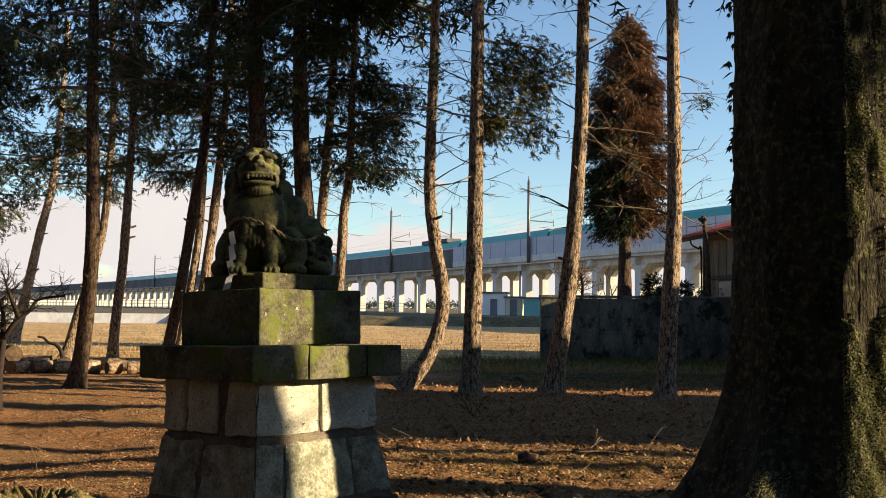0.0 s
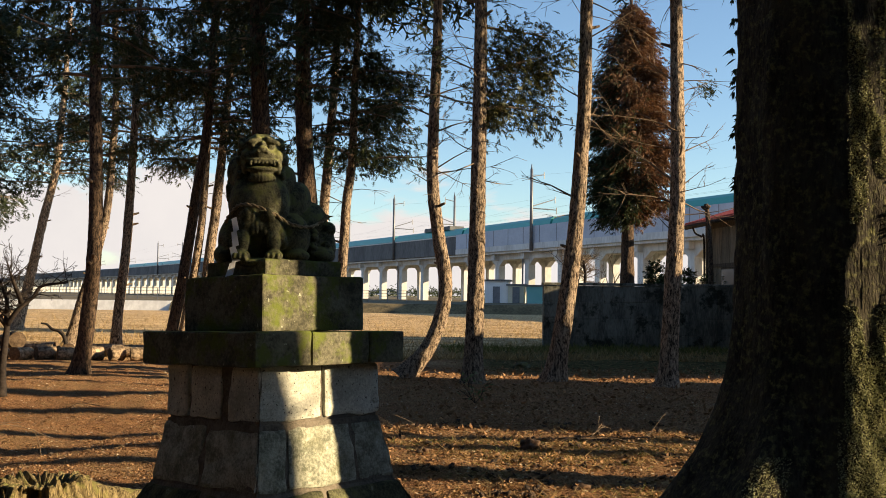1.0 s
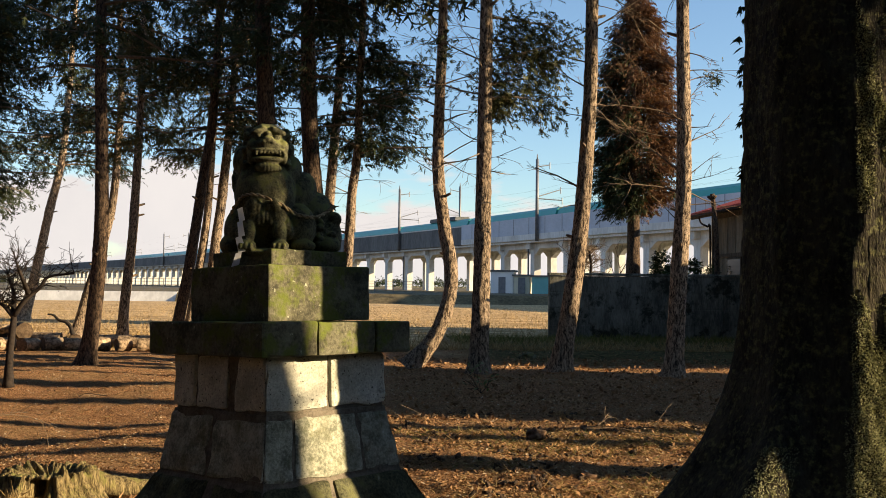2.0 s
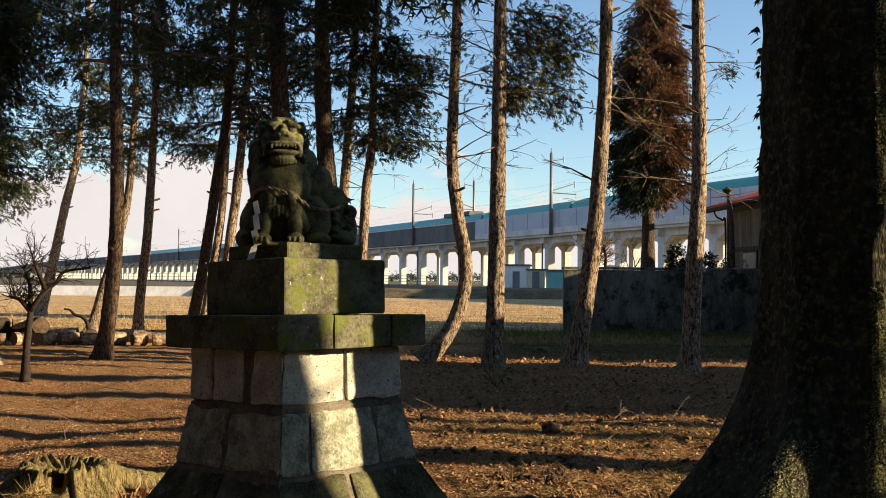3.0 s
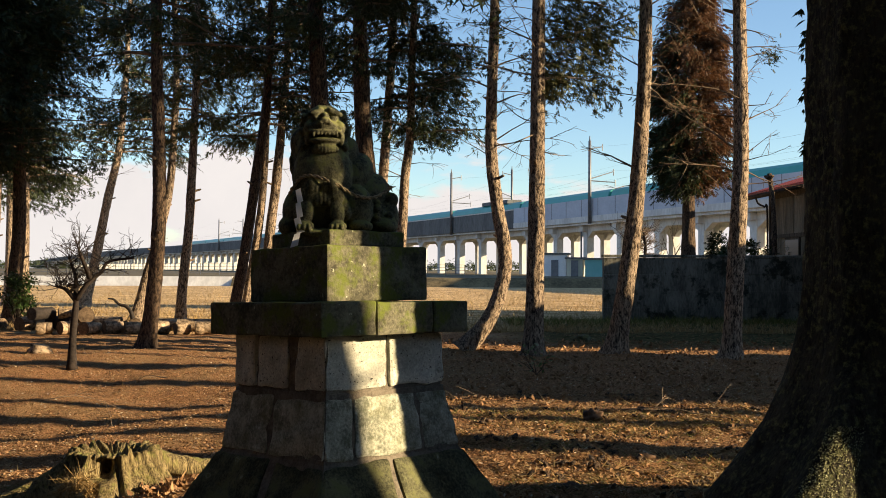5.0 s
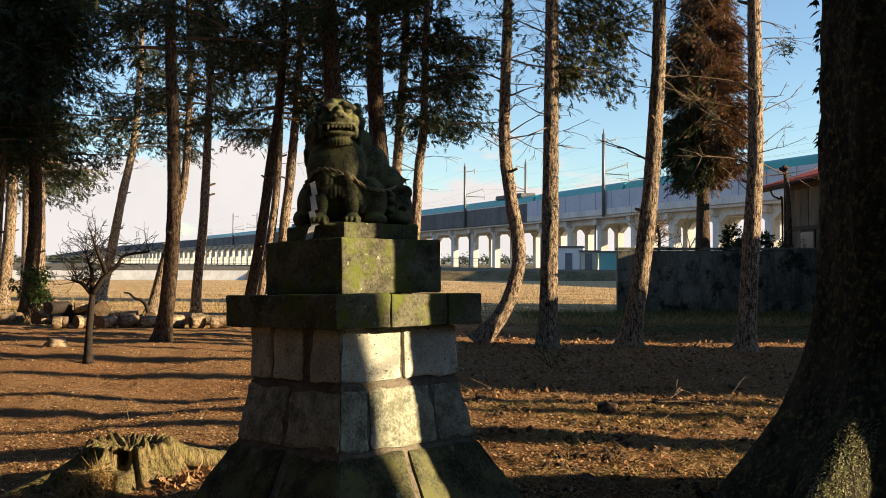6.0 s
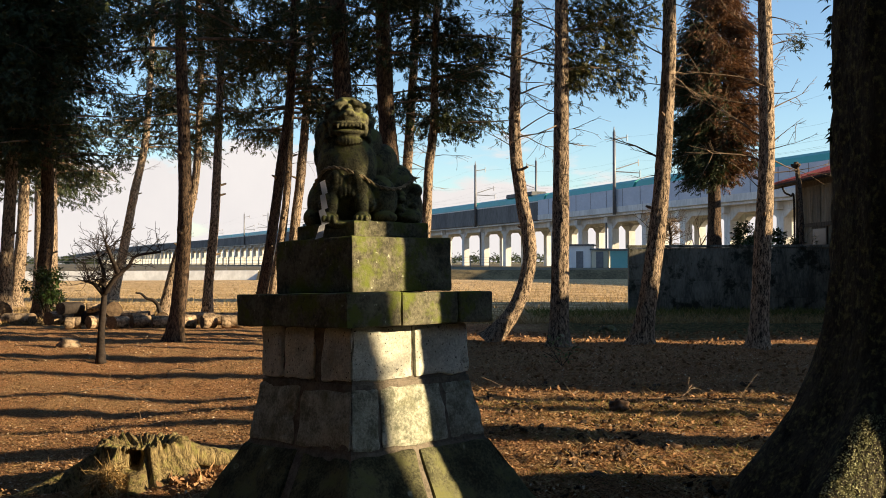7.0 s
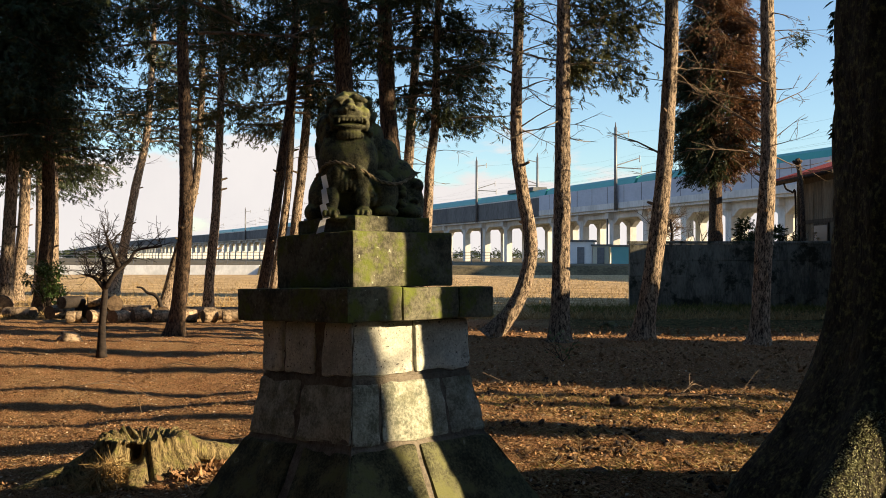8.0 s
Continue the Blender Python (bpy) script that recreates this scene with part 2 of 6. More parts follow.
# a cypress spray: a stem with uneven, curling side leaflets
def spray_template(pairs=5, seed=1):
    rng = random.Random(seed)
    v, f = [], []
    def tri(a, b, c):
        n = len(v)
        v.extend((a, b, c))
        f.append((n, n + 1, n + 2))
    tri((0, -0.03, 0), (0, 0.03, 0), (1, 0, -0.25))
    for i in range(pairs):
        for s in (-1, 1):
            x = 0.08 + 0.84 * (i + rng.uniform(-0.3, 0.3)) / pairs
            z = -0.25 * x * x
            ln = 0.34 * (1 - 0.5 * x) * rng.uniform(0.6, 1.3)
            tri((x - 0.09, 0, z), (x + 0.09, 0, z), (x + rng.uniform(0.05, 0.30), s * ln, z + rng.uniform(-0.22, 0.06)))
    return np.array(v), np.array(f)


SPRAY_V, SPRAY_F = spray_template()
WIDE_V, WIDE_F = spray_template(2)
WIDE_V = WIDE_V * np.array((1, 1.6, 1))
LEAF_V = np.array([(0, 0, 0), (0.35, -0.28, 0.06), (1, 0, -0.08), (0.35, 0.28, 0.06)])
LEAF_F = np.array([(0, 1, 2), (0, 2, 3)])
BLADE_V = np.array([(0, -0.03, 0), (0, 0.03, 0), (1, 0, 0)])
BLADE_F = np.array([(0, 1, 2)])


def scatter(name, pos, way, up, size, mat, tv=SPRAY_V, tf=SPRAY_F):
    """One mesh of many copies of a small template, laid along the given ways."""
    pos, way, up, size = (np.asarray(a, float) for a in (pos, way, up, size))
    way = way / np.linalg.norm(way, axis=1, keepdims=True)
    side = np.cross(up, way)
    side /= np.linalg.norm(side, axis=1, keepdims=True) + 1e-9
    nrm = np.cross(way, side)
    v = pos[:, None] + size[:, None, None] * (tv[None, :, 0, None] * way[:, None] + tv[None, :, 1, None] * side[:, None] + tv[None, :, 2, None] * nrm[:, None])
    f = tf[None] + (np.arange(len(pos)) * len(tv))[:, None, None]
    v, f = v.reshape(-1, 3), f.reshape(-1, 3)
    me = bpy.data.meshes.new(name)
    me.vertices.add(len(v))
    me.vertices.foreach_set("co", v.ravel())
    me.loops.add(f.size)
    me.loops.foreach_set("vertex_index", f.ravel().astype(np.int32))
    me.polygons.add(len(f))
    me.polygons.foreach_set("loop_start", np.arange(0, f.size, 3, dtype=np.int32))
    me.materials.append(mat)
    me.update(calc_edges=True)
    return me


# ---- ground ----
def ground_height(x, y):
    """Gentle lumps under the trees, furrows in the field, flat far off."""
    n = noise.noise(Vector((x * 0.55, y * 0.55, 0))) * 0.045 + noise.noise(Vector((x * 1.9, y * 1.9, 3))) * 0.026 + noise.noise(Vector((x * 4, y * 4, 9))) * 0.026 + noise.noise(Vector((x * 8, y * 8, 5))) * 0.016
    if -12 < x < -1.2 and 8.5 < y < 20:
        n += 0.10 * noise.noise(Vector((x * 0.45, y * 0.7, 21))) * min(1.0, (-1.2 - x) / 1.5, (y - 8.5) / 2, (20 - y) / 3)
    near = 1 if y < 24 else max(0.0, 1 - (y - 24) / 20)
    h = n * near
    # the ground falls away to the shaded side of the pedestal
    s = min(1.0, max(0.0, (-0.8 - x) / 1.4))
    h -= min(0.5, 0.24 * s * s * (3 - 2 * s) + 0.07 * max(0.0, -2.2 - x)) * min(1.0, max(0.0, (18 - y) / 6)) * min(1.0, max(0.0, (x + 30) / 10))
    if y > 25:
        h += 0.02 * noise.noise(Vector((x * 0.3, y * 1.3, 7))) * max(0.0, 1 - (y - 25) / 70)
    return h - 0.01


def build_ground():
    xs = [-4000, -1500, -600, -250, -120, -70, -45, -32, -24, -19] + list(np.arange(-15, 15.01, 0.16)) + [18, 23, 30, 42, 65, 110, 250, 600, 1500, 4000]
    ys = [-3000, -800, -200, -60, -25, -12, -6, -2, 1, 3] + list(np.arange(4.4, 13, 0.11)) + list(np.arange(13, 27, 0.22)) + list(np.arange(27, 60, 0.9)) + [64, 70, 78, 90, 110, 140, 200, 300, 500, 900, 1800, 4500]
    v = [(x, y, ground_height(x, y)) for y in ys for x in xs]
    n = len(xs)
    f = [(j * n + i, j * n + i + 1, (j + 1) * n + i + 1, (j + 1) * n + i) for j in range(len(ys) - 1) for i in range(n - 1)]
    m = bpy.data.materials.new("forest_floor_and_field")
    m.use_nodes = True
    t = m.node_tree
    co = t.nodes.new("ShaderNodeNewGeometry").outputs["Position"]
    sep = t.nodes.new("ShaderNodeSeparateXYZ")
    link(t, co, sep.inputs[0])
    big, mid, fine_n = noise_node(t, co, 0.5, 4), noise_node(t, co, 6, 6, 0.7), noise_node(t, co, 70, 5, 0.8)
    duff = mix_node(t, ramp_node(t, fine_n, 0.40, 0.62), (0.05, 0.025, 0.013), (0.57, 0.305, 0.16))
    soil = mix_node(t, ramp_node(t, fine_n, 0.35, 0.65), (0.08, 0.045, 0.025), (0.50, 0.31, 0.165))
    floor_col = mix_node(t, ramp_node(t, math_node(t, "ADD", math_node(t, "MULTIPLY", mid, 0.5), math_node(t, "MULTIPLY", big, 0.5)), 0.46, 0.58), duff, soil)
    rows = noise_node(t, co, 1.0, 5, 0.7, (0.35, 2.2, 1))
    stub = mix_node(t, ramp_node(t, math_node(t, "ADD", math_node(t, "MULTIPLY", rows, 0.5), math_node(t, "MULTIPLY", mid, 0.5)), 0.42, 0.58), (0.20, 0.125, 0.06), (0.78, 0.55, 0.30))
    edge = math_node(t, "ADD", sep.outputs["Y"], math_node(t, "MULTIPLY", big, 5.0))
    far = mix_node(t, ramp_node(t, noise_node(t, co, 0.02, 3), 0.4, 0.6), (0.26, 0.22, 0.12), (0.36, 0.33, 0.22))
    col = mix_node(t, ramp_node(t, edge, 25.5, 28.5), floor_col, stub)
    # weedy verge before the wall
    verge = mix_node(t, ramp_node(t, mid, 0.38, 0.62), (0.035, 0.035, 0.014), (0.15, 0.13, 0.055))
    in_x = ramp_node(t, math_node(t, "ADD", sep.outputs["X"], math_node(t, "MULTIPLY", mid, 1.5)), 2.4, 4.0)
    in_y = math_node(t, "MULTIPLY", ramp_node(t, edge, 22.0, 24.0), math_node(t, "SUBTRACT", 1.0, ramp_node(t, edge, 33.5, 35.0)))
    col = mix_node(t, math_node(t, "MULTIPLY", in_x, in_y), col, verge)
    col = mix_node(t, ramp_node(t, sep.outputs["Y"], 95, 130), col, far)
    b = t.nodes["Principled BSDF"]
    link(t, col, b.inputs["Base Color"])
    b.inputs["Roughness"].default_value = 0.95
    b.inputs["Specular IOR Level"].default_value = 0.02
    bp = t.nodes.new("ShaderNodeBump")
    bp.inputs["Strength"].default_value, bp.inputs["Distance"].default_value = 1.0, 0.03
    link(t, math_node(t, "ADD", mid, fine_n), bp.inputs["Height"])
    link(t, bp.outputs[0], b.inputs["Normal"])
    ob = new("ground", mesh_from("ground", v, f, m, True))
    tagged(ob, "brown needle-strewn earth passing into a dry stubble field", "ground", kind="structure")


build_ground()


# ---- stone pedestal ----
PED = Vector((-0.486, 6.512, 0))
TURN = math.degrees(math.atan2(0.677, 0.736))   # the pedestal stands with one corner towards the path


def frustum_stones(owner, z0, s0, z1, s1, splits, mat, proud=0.0, rng=None, gap=0.0):
    """One course: stones along the four sides of a square ring that narrows upwards. Local x runs along the face that the sun meets."""
    for face in range(4):
        m = Matrix.Rotation(face * math.pi / 2, 4, "Z")
        for u0, u1 in splits[face]:
            out = rng.uniform(0.0, 0.008) + proud
            th = 0.16
            def corner(u, z, s, inner):
                h = s / 2 + (out if not inner else -th)
                x = (2 * u - 1) * (s / 2 + (out if not inner else -th))
                return m @ Vector((x, -h, z))
            bm = bmesh.new()
            zt = z1 - rng.uniform(0, 0.006)
            hexa(bm, [corner(u0, z0, s0, 0), corner(u1, z0, s0, 0), corner(u1, z0, s0, 1), corner(u0, z0, s0, 1),
                      corner(u0, zt, s1, 0), corner(u1, zt, s1, 0), corner(u1, zt, s1, 1), corner(u0, zt, s1, 1)], 0.022)
            part("stone", bm, mat, owner)


def rough_up(ob, amount, scale, seed, cuts):
    """Subdivides a stone part and wears its surface."""
    bm = bmesh.new()
    bm.from_mesh(ob.data)
    bmesh.ops.subdivide_edges(bm, edges=bm.edges[:], cuts=cuts, use_grid_fill=True)
    bm.normal_update()
    for v in bm.verts:
        p = v.co * scale + Vector((seed, seed * 0.7, 0))
        v.co += v.normal * amount * (noise.noise(p) + 0.5 * noise.noise(p * 2.7))
    bm.to_mesh(ob.data)
    bm.free()


def build_pedestal():
    rng = random.Random(4)
    ped = thing("stone_pedestal", (PED.x, PED.y, -0.02), "tall stepped granite pedestal with flared mossy base and overhanging slab", "pedestal", turn=TURN)
    # it has settled, leaning back and to the shaded side
    ped.matrix_world = pose(PED.x + 0.012, PED.y - 0.03, -0.008, -1.5, -0.9, 0) @ pose(0, 0, 0, 0, 0, TURN)
    two = [(0.0, 0.49), (0.505, 1.0)]
    # local faces in order: sunny face, far face right, far face left, shaded face towards the path
    frustum_stones(ped, -0.30, 1.84, 0.40, 1.09, [[(0, 0.43), (0.47, 1)], two, two, [(0, 0.52), (0.58, 1)]], stone_dark, rng=rng)
    frustum_stones(ped, 0.425, 1.05, 0.768, 0.935, [[(0, 0.2), (0.215, 0.72), (0.735, 1)], two, two, [(0, 0.46), (0.485, 1)]], stone_grey, rng=rng)
    frustum_stones(ped, 0.81, 0.92, 1.125, 0.905, [[(0, 0.505), (0.52, 1)], two, two, [(0, 0.235), (0.25, 0.6), (0.69, 1)]], stone_pale, rng=rng)
    for z0, s0, z1, s1 in ((-0.3, 1.78, 0.412, 1.05), (0.40, 1.05, 0.795, 0.915), (0.785, 0.895, 1.12, 0.885)):
        h0, h1 = s0 / 2, s1 / 2
        core = bmesh.new()
        hexa(core, [(-h0, -h0, z0), (h0, -h0, z0), (h0, h0, z0), (-h0, h0, z0), (-h1, -h1, z1), (h1, -h1, z1), (h1, h1, z1), (-h1, h1, z1)], 0)
        part("mortar_bed", core, mortar, ped)
    for a, b in ((0.0, 0.345), (0.353, 0.735), (0.745, 1.0)):
        bm = bmesh.new()
        s = 1.15
        box(bm, -s / 2 + a * s, -s / 2 + b * s, -s / 2, s / 2, 1.125, 1.322 - (0.006 if a else 0), 0.014)
        rough_up(part("slab_stone", bm, stone_moss, ped, "dark mossy overhanging slab stone"), 0.006, 7, a * 9, 6)
    bm = bmesh.new()
    box(bm, -0.392, 0.392, -0.392, 0.392, 1.322, 1.652, 0.012)
    rough_up(part("upper_block", bm, stone_moss, ped, "green mossy square block"), 0.008, 6, 3, 9)
    for i, o in enumerate([c for c in ped.children if c.name.startswith("stone")]):
        rough_up(o, 0.015, 8, i * 1.7, 6)


build_pedestal()


# ---- guardian statue ----
def build_statue():
    bm = bmesh.new()
    rng = random.Random(2)

    def blob(x, y, z, a, b, c, tilt=0.0, roll=0.0, yaw=0.0, seg=3):
        m = pose(x, y, z, tilt, roll, yaw)
        bmesh.ops.create_icosphere(bm, subdivisions=seg, radius=1, matrix=m @ Matrix.Diagonal((a, b, c, 1)))

    # x to the sunny side, -y towards the path, z up from the plinth top
    blob(-0.14, -0.10, 0.36, 0.185, 0.17, 0.22)             # chest
    blob(-0.16, -0.02, 0.52, 0.175, 0.16, 0.15)             # shoulders
    blob(-0.27, 0.00, 0.56, 0.085, 0.12, 0.11)              # mane beside the neck
    blob(-0.265, 0.00, 0.36, 0.075, 0.13, 0.22)
    blob(-0.02, 0.00, 0.46, 0.085, 0.12, 0.15, roll=20)
    blob(0.02, 0.08, 0.34, 0.13, 0.18, 0.19, roll=30)       # back, falling to the rump
    blob(0.10, 0.13, 0.21, 0.15, 0.18, 0.20, roll=35)
    blob(0.17, 0.15, 0.11, 0.14, 0.17, 0.14)
    blob(-0.29, 0.02, 0.13, 0.115, 0.16, 0.16)              # far haunch
    blob(-0.35, -0.01, 0.04, 0.075, 0.12, 0.07)
    blob(0.06, -0.07, 0.15, 0.11, 0.12, 0.15)               # near haunch
    blob(0.10, -0.16, 0.035, 0.075, 0.07, 0.04)
    blob(0.26, 0.11, 0.13, 0.065, 0.09, 0.12, roll=-10)     # tail
    blob(0.275, 0.09, 0.215, 0.05, 0.06, 0.05)
    blob(0.235, 0.05, 0.045, 0.09, 0.12, 0.06)
    for k in range(34):                                     # curled locks on rump and tail
        u = rng.random()
        blob(0.06 + 0.22 * u, -0.10 + 0.13 * u + rng.uniform(-0.02, 0.02), rng.uniform(0.02, 0.26 - 0.12 * u), 0.028, 0.028, 0.022, rng.uniform(-40, 40), rng.uniform(-40, 40), seg=2)
    for k in range(70):                                     # combed locks of the mane
        a = rng.uniform(math.pi * 0.05, math.pi * 1.95)
        z = rng.uniform(0.30, 0.66)
        q = 1 - ((z - 0.46) / 0.30) ** 2 * 0.4
        blob(-0.155 + 0.185 * q * math.sin(a), -0.01 - 0.15 * q * math.cos(a) * (0.6 if math.cos(a) > 0 else 1), z, 0.022, 0.024, 0.050, 0, 12 * math.sin(a), seg=2)
    # fore legs, set apart, with a flame lock behind each elbow
    for x, lean in ((-0.20, 10), (-0.065, -12)):
        s = 1 if lean < 0 else -1
        blob(x, -0.215, 0.235, 0.066, 0.065, 0.095, 0, lean)
        blob(x + 0.024 * s, -0.235, 0.115, 0.042, 0.046, 0.10, 0, lean * 0.6)
        blob(x + 0.03 * s, -0.265, 0.030, 0.055, 0.070, 0.036)
        for k in (-1, 0, 1):
            blob(x + 0.03 * s + k * 0.030, -0.325, 0.022, 0.016, 0.026, 0.024, seg=2)
        for k in range(4):
            blob(x + s * (0.055 + 0.012 * k), -0.20, 0.20 - 0.034 * k, 0.026 - 0.003 * k, 0.03, 0.032, 0, s * 25, seg=2)
        blob(x, -0.275, 0.27, 0.032, 0.022, 0.055, 20, lean, seg=2)
        blob(x - s * 0.035, -0.265, 0.255, 0.020, 0.020, 0.05, 20, lean, seg=2)
    blob(-0.14, -0.11, 0.11, 0.18, 0.10, 0.13)              # belly between the legs
    blob(-0.14, -0.205, 0.235, 0.12, 0.07, 0.085)           # hanging chest fur
    for k in range(9):
        blob(-0.235 + 0.024 * k, -0.262 + 0.003 * abs(k - 4), 0.20 + 0.008 * (k % 3), 0.015, 0.018, 0.05, seg=2)
    blob(-0.11, -0.25, -0.012, 0.17, 0.10, 0.03)            # carved base under the paws

    h = pose(-0.132, -0.135, 0.628, 0, 0, 8)

    def face(x, y, z, a, b, c, tilt=0.0, roll=0.0, seg=3):
        m = h @ pose(x, y, z, tilt, roll, 0)
        bmesh.ops.create_icosphere(bm, subdivisions=seg, radius=1, matrix=m @ Matrix.Diagonal((a, b, c, 1)))

    face(0, 0.01, 0.035, 0.122, 0.13, 0.115)
    face(0, -0.02, 0.085, 0.105, 0.10, 0.065)               # forehead
    face(0, -0.105, 0.012, 0.082, 0.06, 0.042)              # muzzle
    face(0, -0.112, -0.022, 0.102, 0.050, 0.017)            # upper lip
    face(0, -0.155, 0.038, 0.036, 0.026, 0.026, seg=2)      # nose
    face(0, -0.120, 0.066, 0.022, 0.03, 0.03, seg=2)        # bridge
    face(0, -0.094, -0.076, 0.098, 0.060, 0.024)            # lower jaw
    face(0, -0.095, -0.122, 0.080, 0.048, 0.034)            # beard
    face(0, -0.015, -0.06, 0.10, 0.05, 0.06)                # back of the mouth
    for s in (-1, 1):
        face(s * 0.056, -0.108, 0.092, 0.056, 0.032, 0.021, 0, s * 14, 2)   # brow
        face(s * 0.050, -0.112, 0.060, 0.026, 0.020, 0.017, seg=2)          # eye
        face(s * 0.026, -0.160, 0.026, 0.019, 0.017, 0.014, seg=2)          # nostril
        face(s * 0.088, -0.07, 0.004, 0.042, 0.055, 0.048, seg=2)           # cheek
        face(s * 0.100, -0.068, -0.054, 0.024, 0.050, 0.050, seg=2)          # corner of the mouth
        face(s * 0.114, 0.02, 0.106, 0.028, 0.034, 0.030, 0, s * 25, 2)     # ear
        for k in range(6):
            face(s * (0.122 + 0.006 * (k % 3)), -0.02 + 0.03 * (k % 2), 0.075 - 0.045 * k, 0.024, 0.034, 0.028, 0, s * 20, 2)
        face(s * 0.070, -0.145, -0.046, 0.010, 0.012, 0.016, seg=2)         # fang
        for k in range(4):
            face(s * 0.030, -0.02 - 0.03 * k, 0.142 - 0.010 * k, 0.022, 0.026, 0.012, seg=2)
    for k in range(-2, 3):
        face(k * 0.023, -0.150, -0.040, 0.010, 0.009, 0.011, seg=2)
    for k in range(-4, 5):
        face(k * 0.019, -0.132 + 0.002 * k * k, -0.128, 0.009, 0.014, 0.032 - 0.001 * k * k, seg=2)
    me = bpy.data.meshes.new("guardian_lion_statue")
    bm.to_mesh(me)
    bm.free()
    me.materials.append(stone_lion)
    ob = new("guardian_lion_statue", me)
    ob.matrix_world = pose(PED.x + 0.037, PED.y, 1.742)
    rem = ob.modifiers.new("carved", "REMESH")
    rem.mode, rem.voxel_size, rem.use_smooth_shade = "VOXEL", 0.0062, True
    tagged(ob, "weathered lichen-grey seated stone guardian lion baring its teeth", "statue")
    base = bmesh.new()
    box(base, -0.297, 0.297, -0.297, 0.297, 0, 0.098, 0.014)
    pl = thing("statue_plinth", (PED.x, PED.y, 1.657), "thin mossy square stone plinth under the lion statue", "plinth", turn=TURN)
    pl.matrix_world = pose(PED.x - 0.015, PED.y + 0.01, 1.643, -1.5, -0.9, 0) @ pose(0, 0, 0, 0, 0, TURN)
    rough_up(part("plinth_stone", base, stone_moss, pl), 0.008, 7, 5, 8)


build_statue()


def build_rope():
    px = [Vector((PED.x + 0.034 + x, PED.y + y, 1.742 + z)) for x, y, z in ((-0.345, 0.0, 0.22), (-0.34, -0.09, 0.245), (-0.30, -0.18, 0.29), (-0.255, -0.25, 0.325), (-0.195, -0.292, 0.333), (-0.115, -0.298, 0.315),
                                                                     (-0.03, -0.275, 0.28), (0.04, -0.225, 0.235), (0.11, -0.185, 0.214), (0.18, -0.10, 0.217), (0.235, 0.0, 0.255), (0.277, 0.03, 0.29))]
    px = curve_points(px, 8)
    rope = thing("sacred_rope", tuple(px[0]), "twisted straw rope slung round the chest of the stone lion", "rope")
    for k in range(2):
        v, f, out = [], [], []
        for i, p in enumerate(px):
            d = (px[min(i + 1, len(px) - 1)] - px[max(i - 1, 0)]).normalized()
            a = d.cross(Vector((0, 0, 1))).normalized()
            b = d.cross(a)
            w = i * 0.75 + k * math.pi
            out.append(p - px[0] + (a * math.cos(w) + b * math.sin(w)) * 0.0060)
        tube(v, f, out, [0.0068] * len(out), 7)
        part_mesh("strand", mesh_from("strand", v, f, rope_mat, True), rope)
    v, f = [], []
    rng = random.Random(8)
    end = px[-1] - px[0]
    for k in range(9):
        d = Vector((rng.uniform(-0.03, 0.03), rng.uniform(-0.02, 0.02), rng.uniform(-0.04, 0.03)))
        tube(v, f, [end - d * 0.3, end + d * 0.5, end + d * 1.2], [0.009, 0.006, 0.002], 5)
    part_mesh("frayed_knot", mesh_from("frayed_knot", v, f, rope_mat, True), rope)
    # folded paper streamer
    st = thing("paper_streamer", (-0.717, 6.20, 1.985), "white zigzag folded paper streamer hanging from the rope", "paper streamer")
    zig = [(-0.002, 0.0, 0.02), (0.014, -0.078, 0.032), (0.000, -0.080, 0.030), (0.014, -0.170, 0.036), (-0.006, -0.172, 0.034), (0.020, -0.262, 0.046), (0.000, -0.264, 0.036), (-0.020, -0.345, 0.046)]
    for i in (0, 2, 4, 6):
        (x0, z0, w0), (x1, z1, w1) = zig[i], zig[i + 1]
        w0 = max(w0, 0.03)
        bm = bmesh.new()
        y0, y1 = -0.004 * (i % 2) - 0.004 * i, -0.004 * ((i + 1) % 2) - 0.004 * i
        t = 0.0015
        hexa(bm, [(x1 - w1 / 2, y1 - t, z1), (x1 + w1 / 2, y1 - t, z1 + 0.014), (x1 + w1 / 2, y1 + t, z1 + 0.014), (x1 - w1 / 2, y1 + t, z1),
                  (x0 - w0 / 2, y0 - t, z0), (x0 + w0 / 2, y0 - t, z0 + 0.014), (x0 + w0 / 2, y0 + t, z0 + 0.014), (x0 - w0 / 2, y0 + t, z0)], 0)
        part("paper_fold", bm, paper, st)


build_rope()


# ---- trees ----
def twigs(v, f, p, d, length, r, rng, level, droop=0.15, forks=4, sides=5):
    """A bare branch with side twigs, wandering as it goes."""
    pts, n = [p.copy()], 6
    q, w = p.copy(), d.normalized()
    for i in range(n):
        w = (w + Vector((rng.uniform(-1, 1), rng.uniform(-1, 1), rng.uniform(-1, 1) - droop)) * 0.16).normalized()
        q = q + w * length / n
        pts.append(q.copy())
    tube(v, f, pts, [max(0.003, r * (1 - 0.85 * i / n)) for i in range(n + 1)], sides, 0.1, rng, False)
    if level > 0:
        for k in range(forks):
            i = rng.randint(1, n - 1)
            side = Vector((rng.uniform(-1, 1), rng.uniform(-1, 1), rng.uniform(-0.7, 0.7)))
            twigs(v, f, pts[i], (pts[i] - pts[i - 1]).normalized() + side * 0.9, length * rng.uniform(0.3, 0.55), r * 0.45, rng, level - 1, droop, max(2, forks - 1), 4)
    return pts


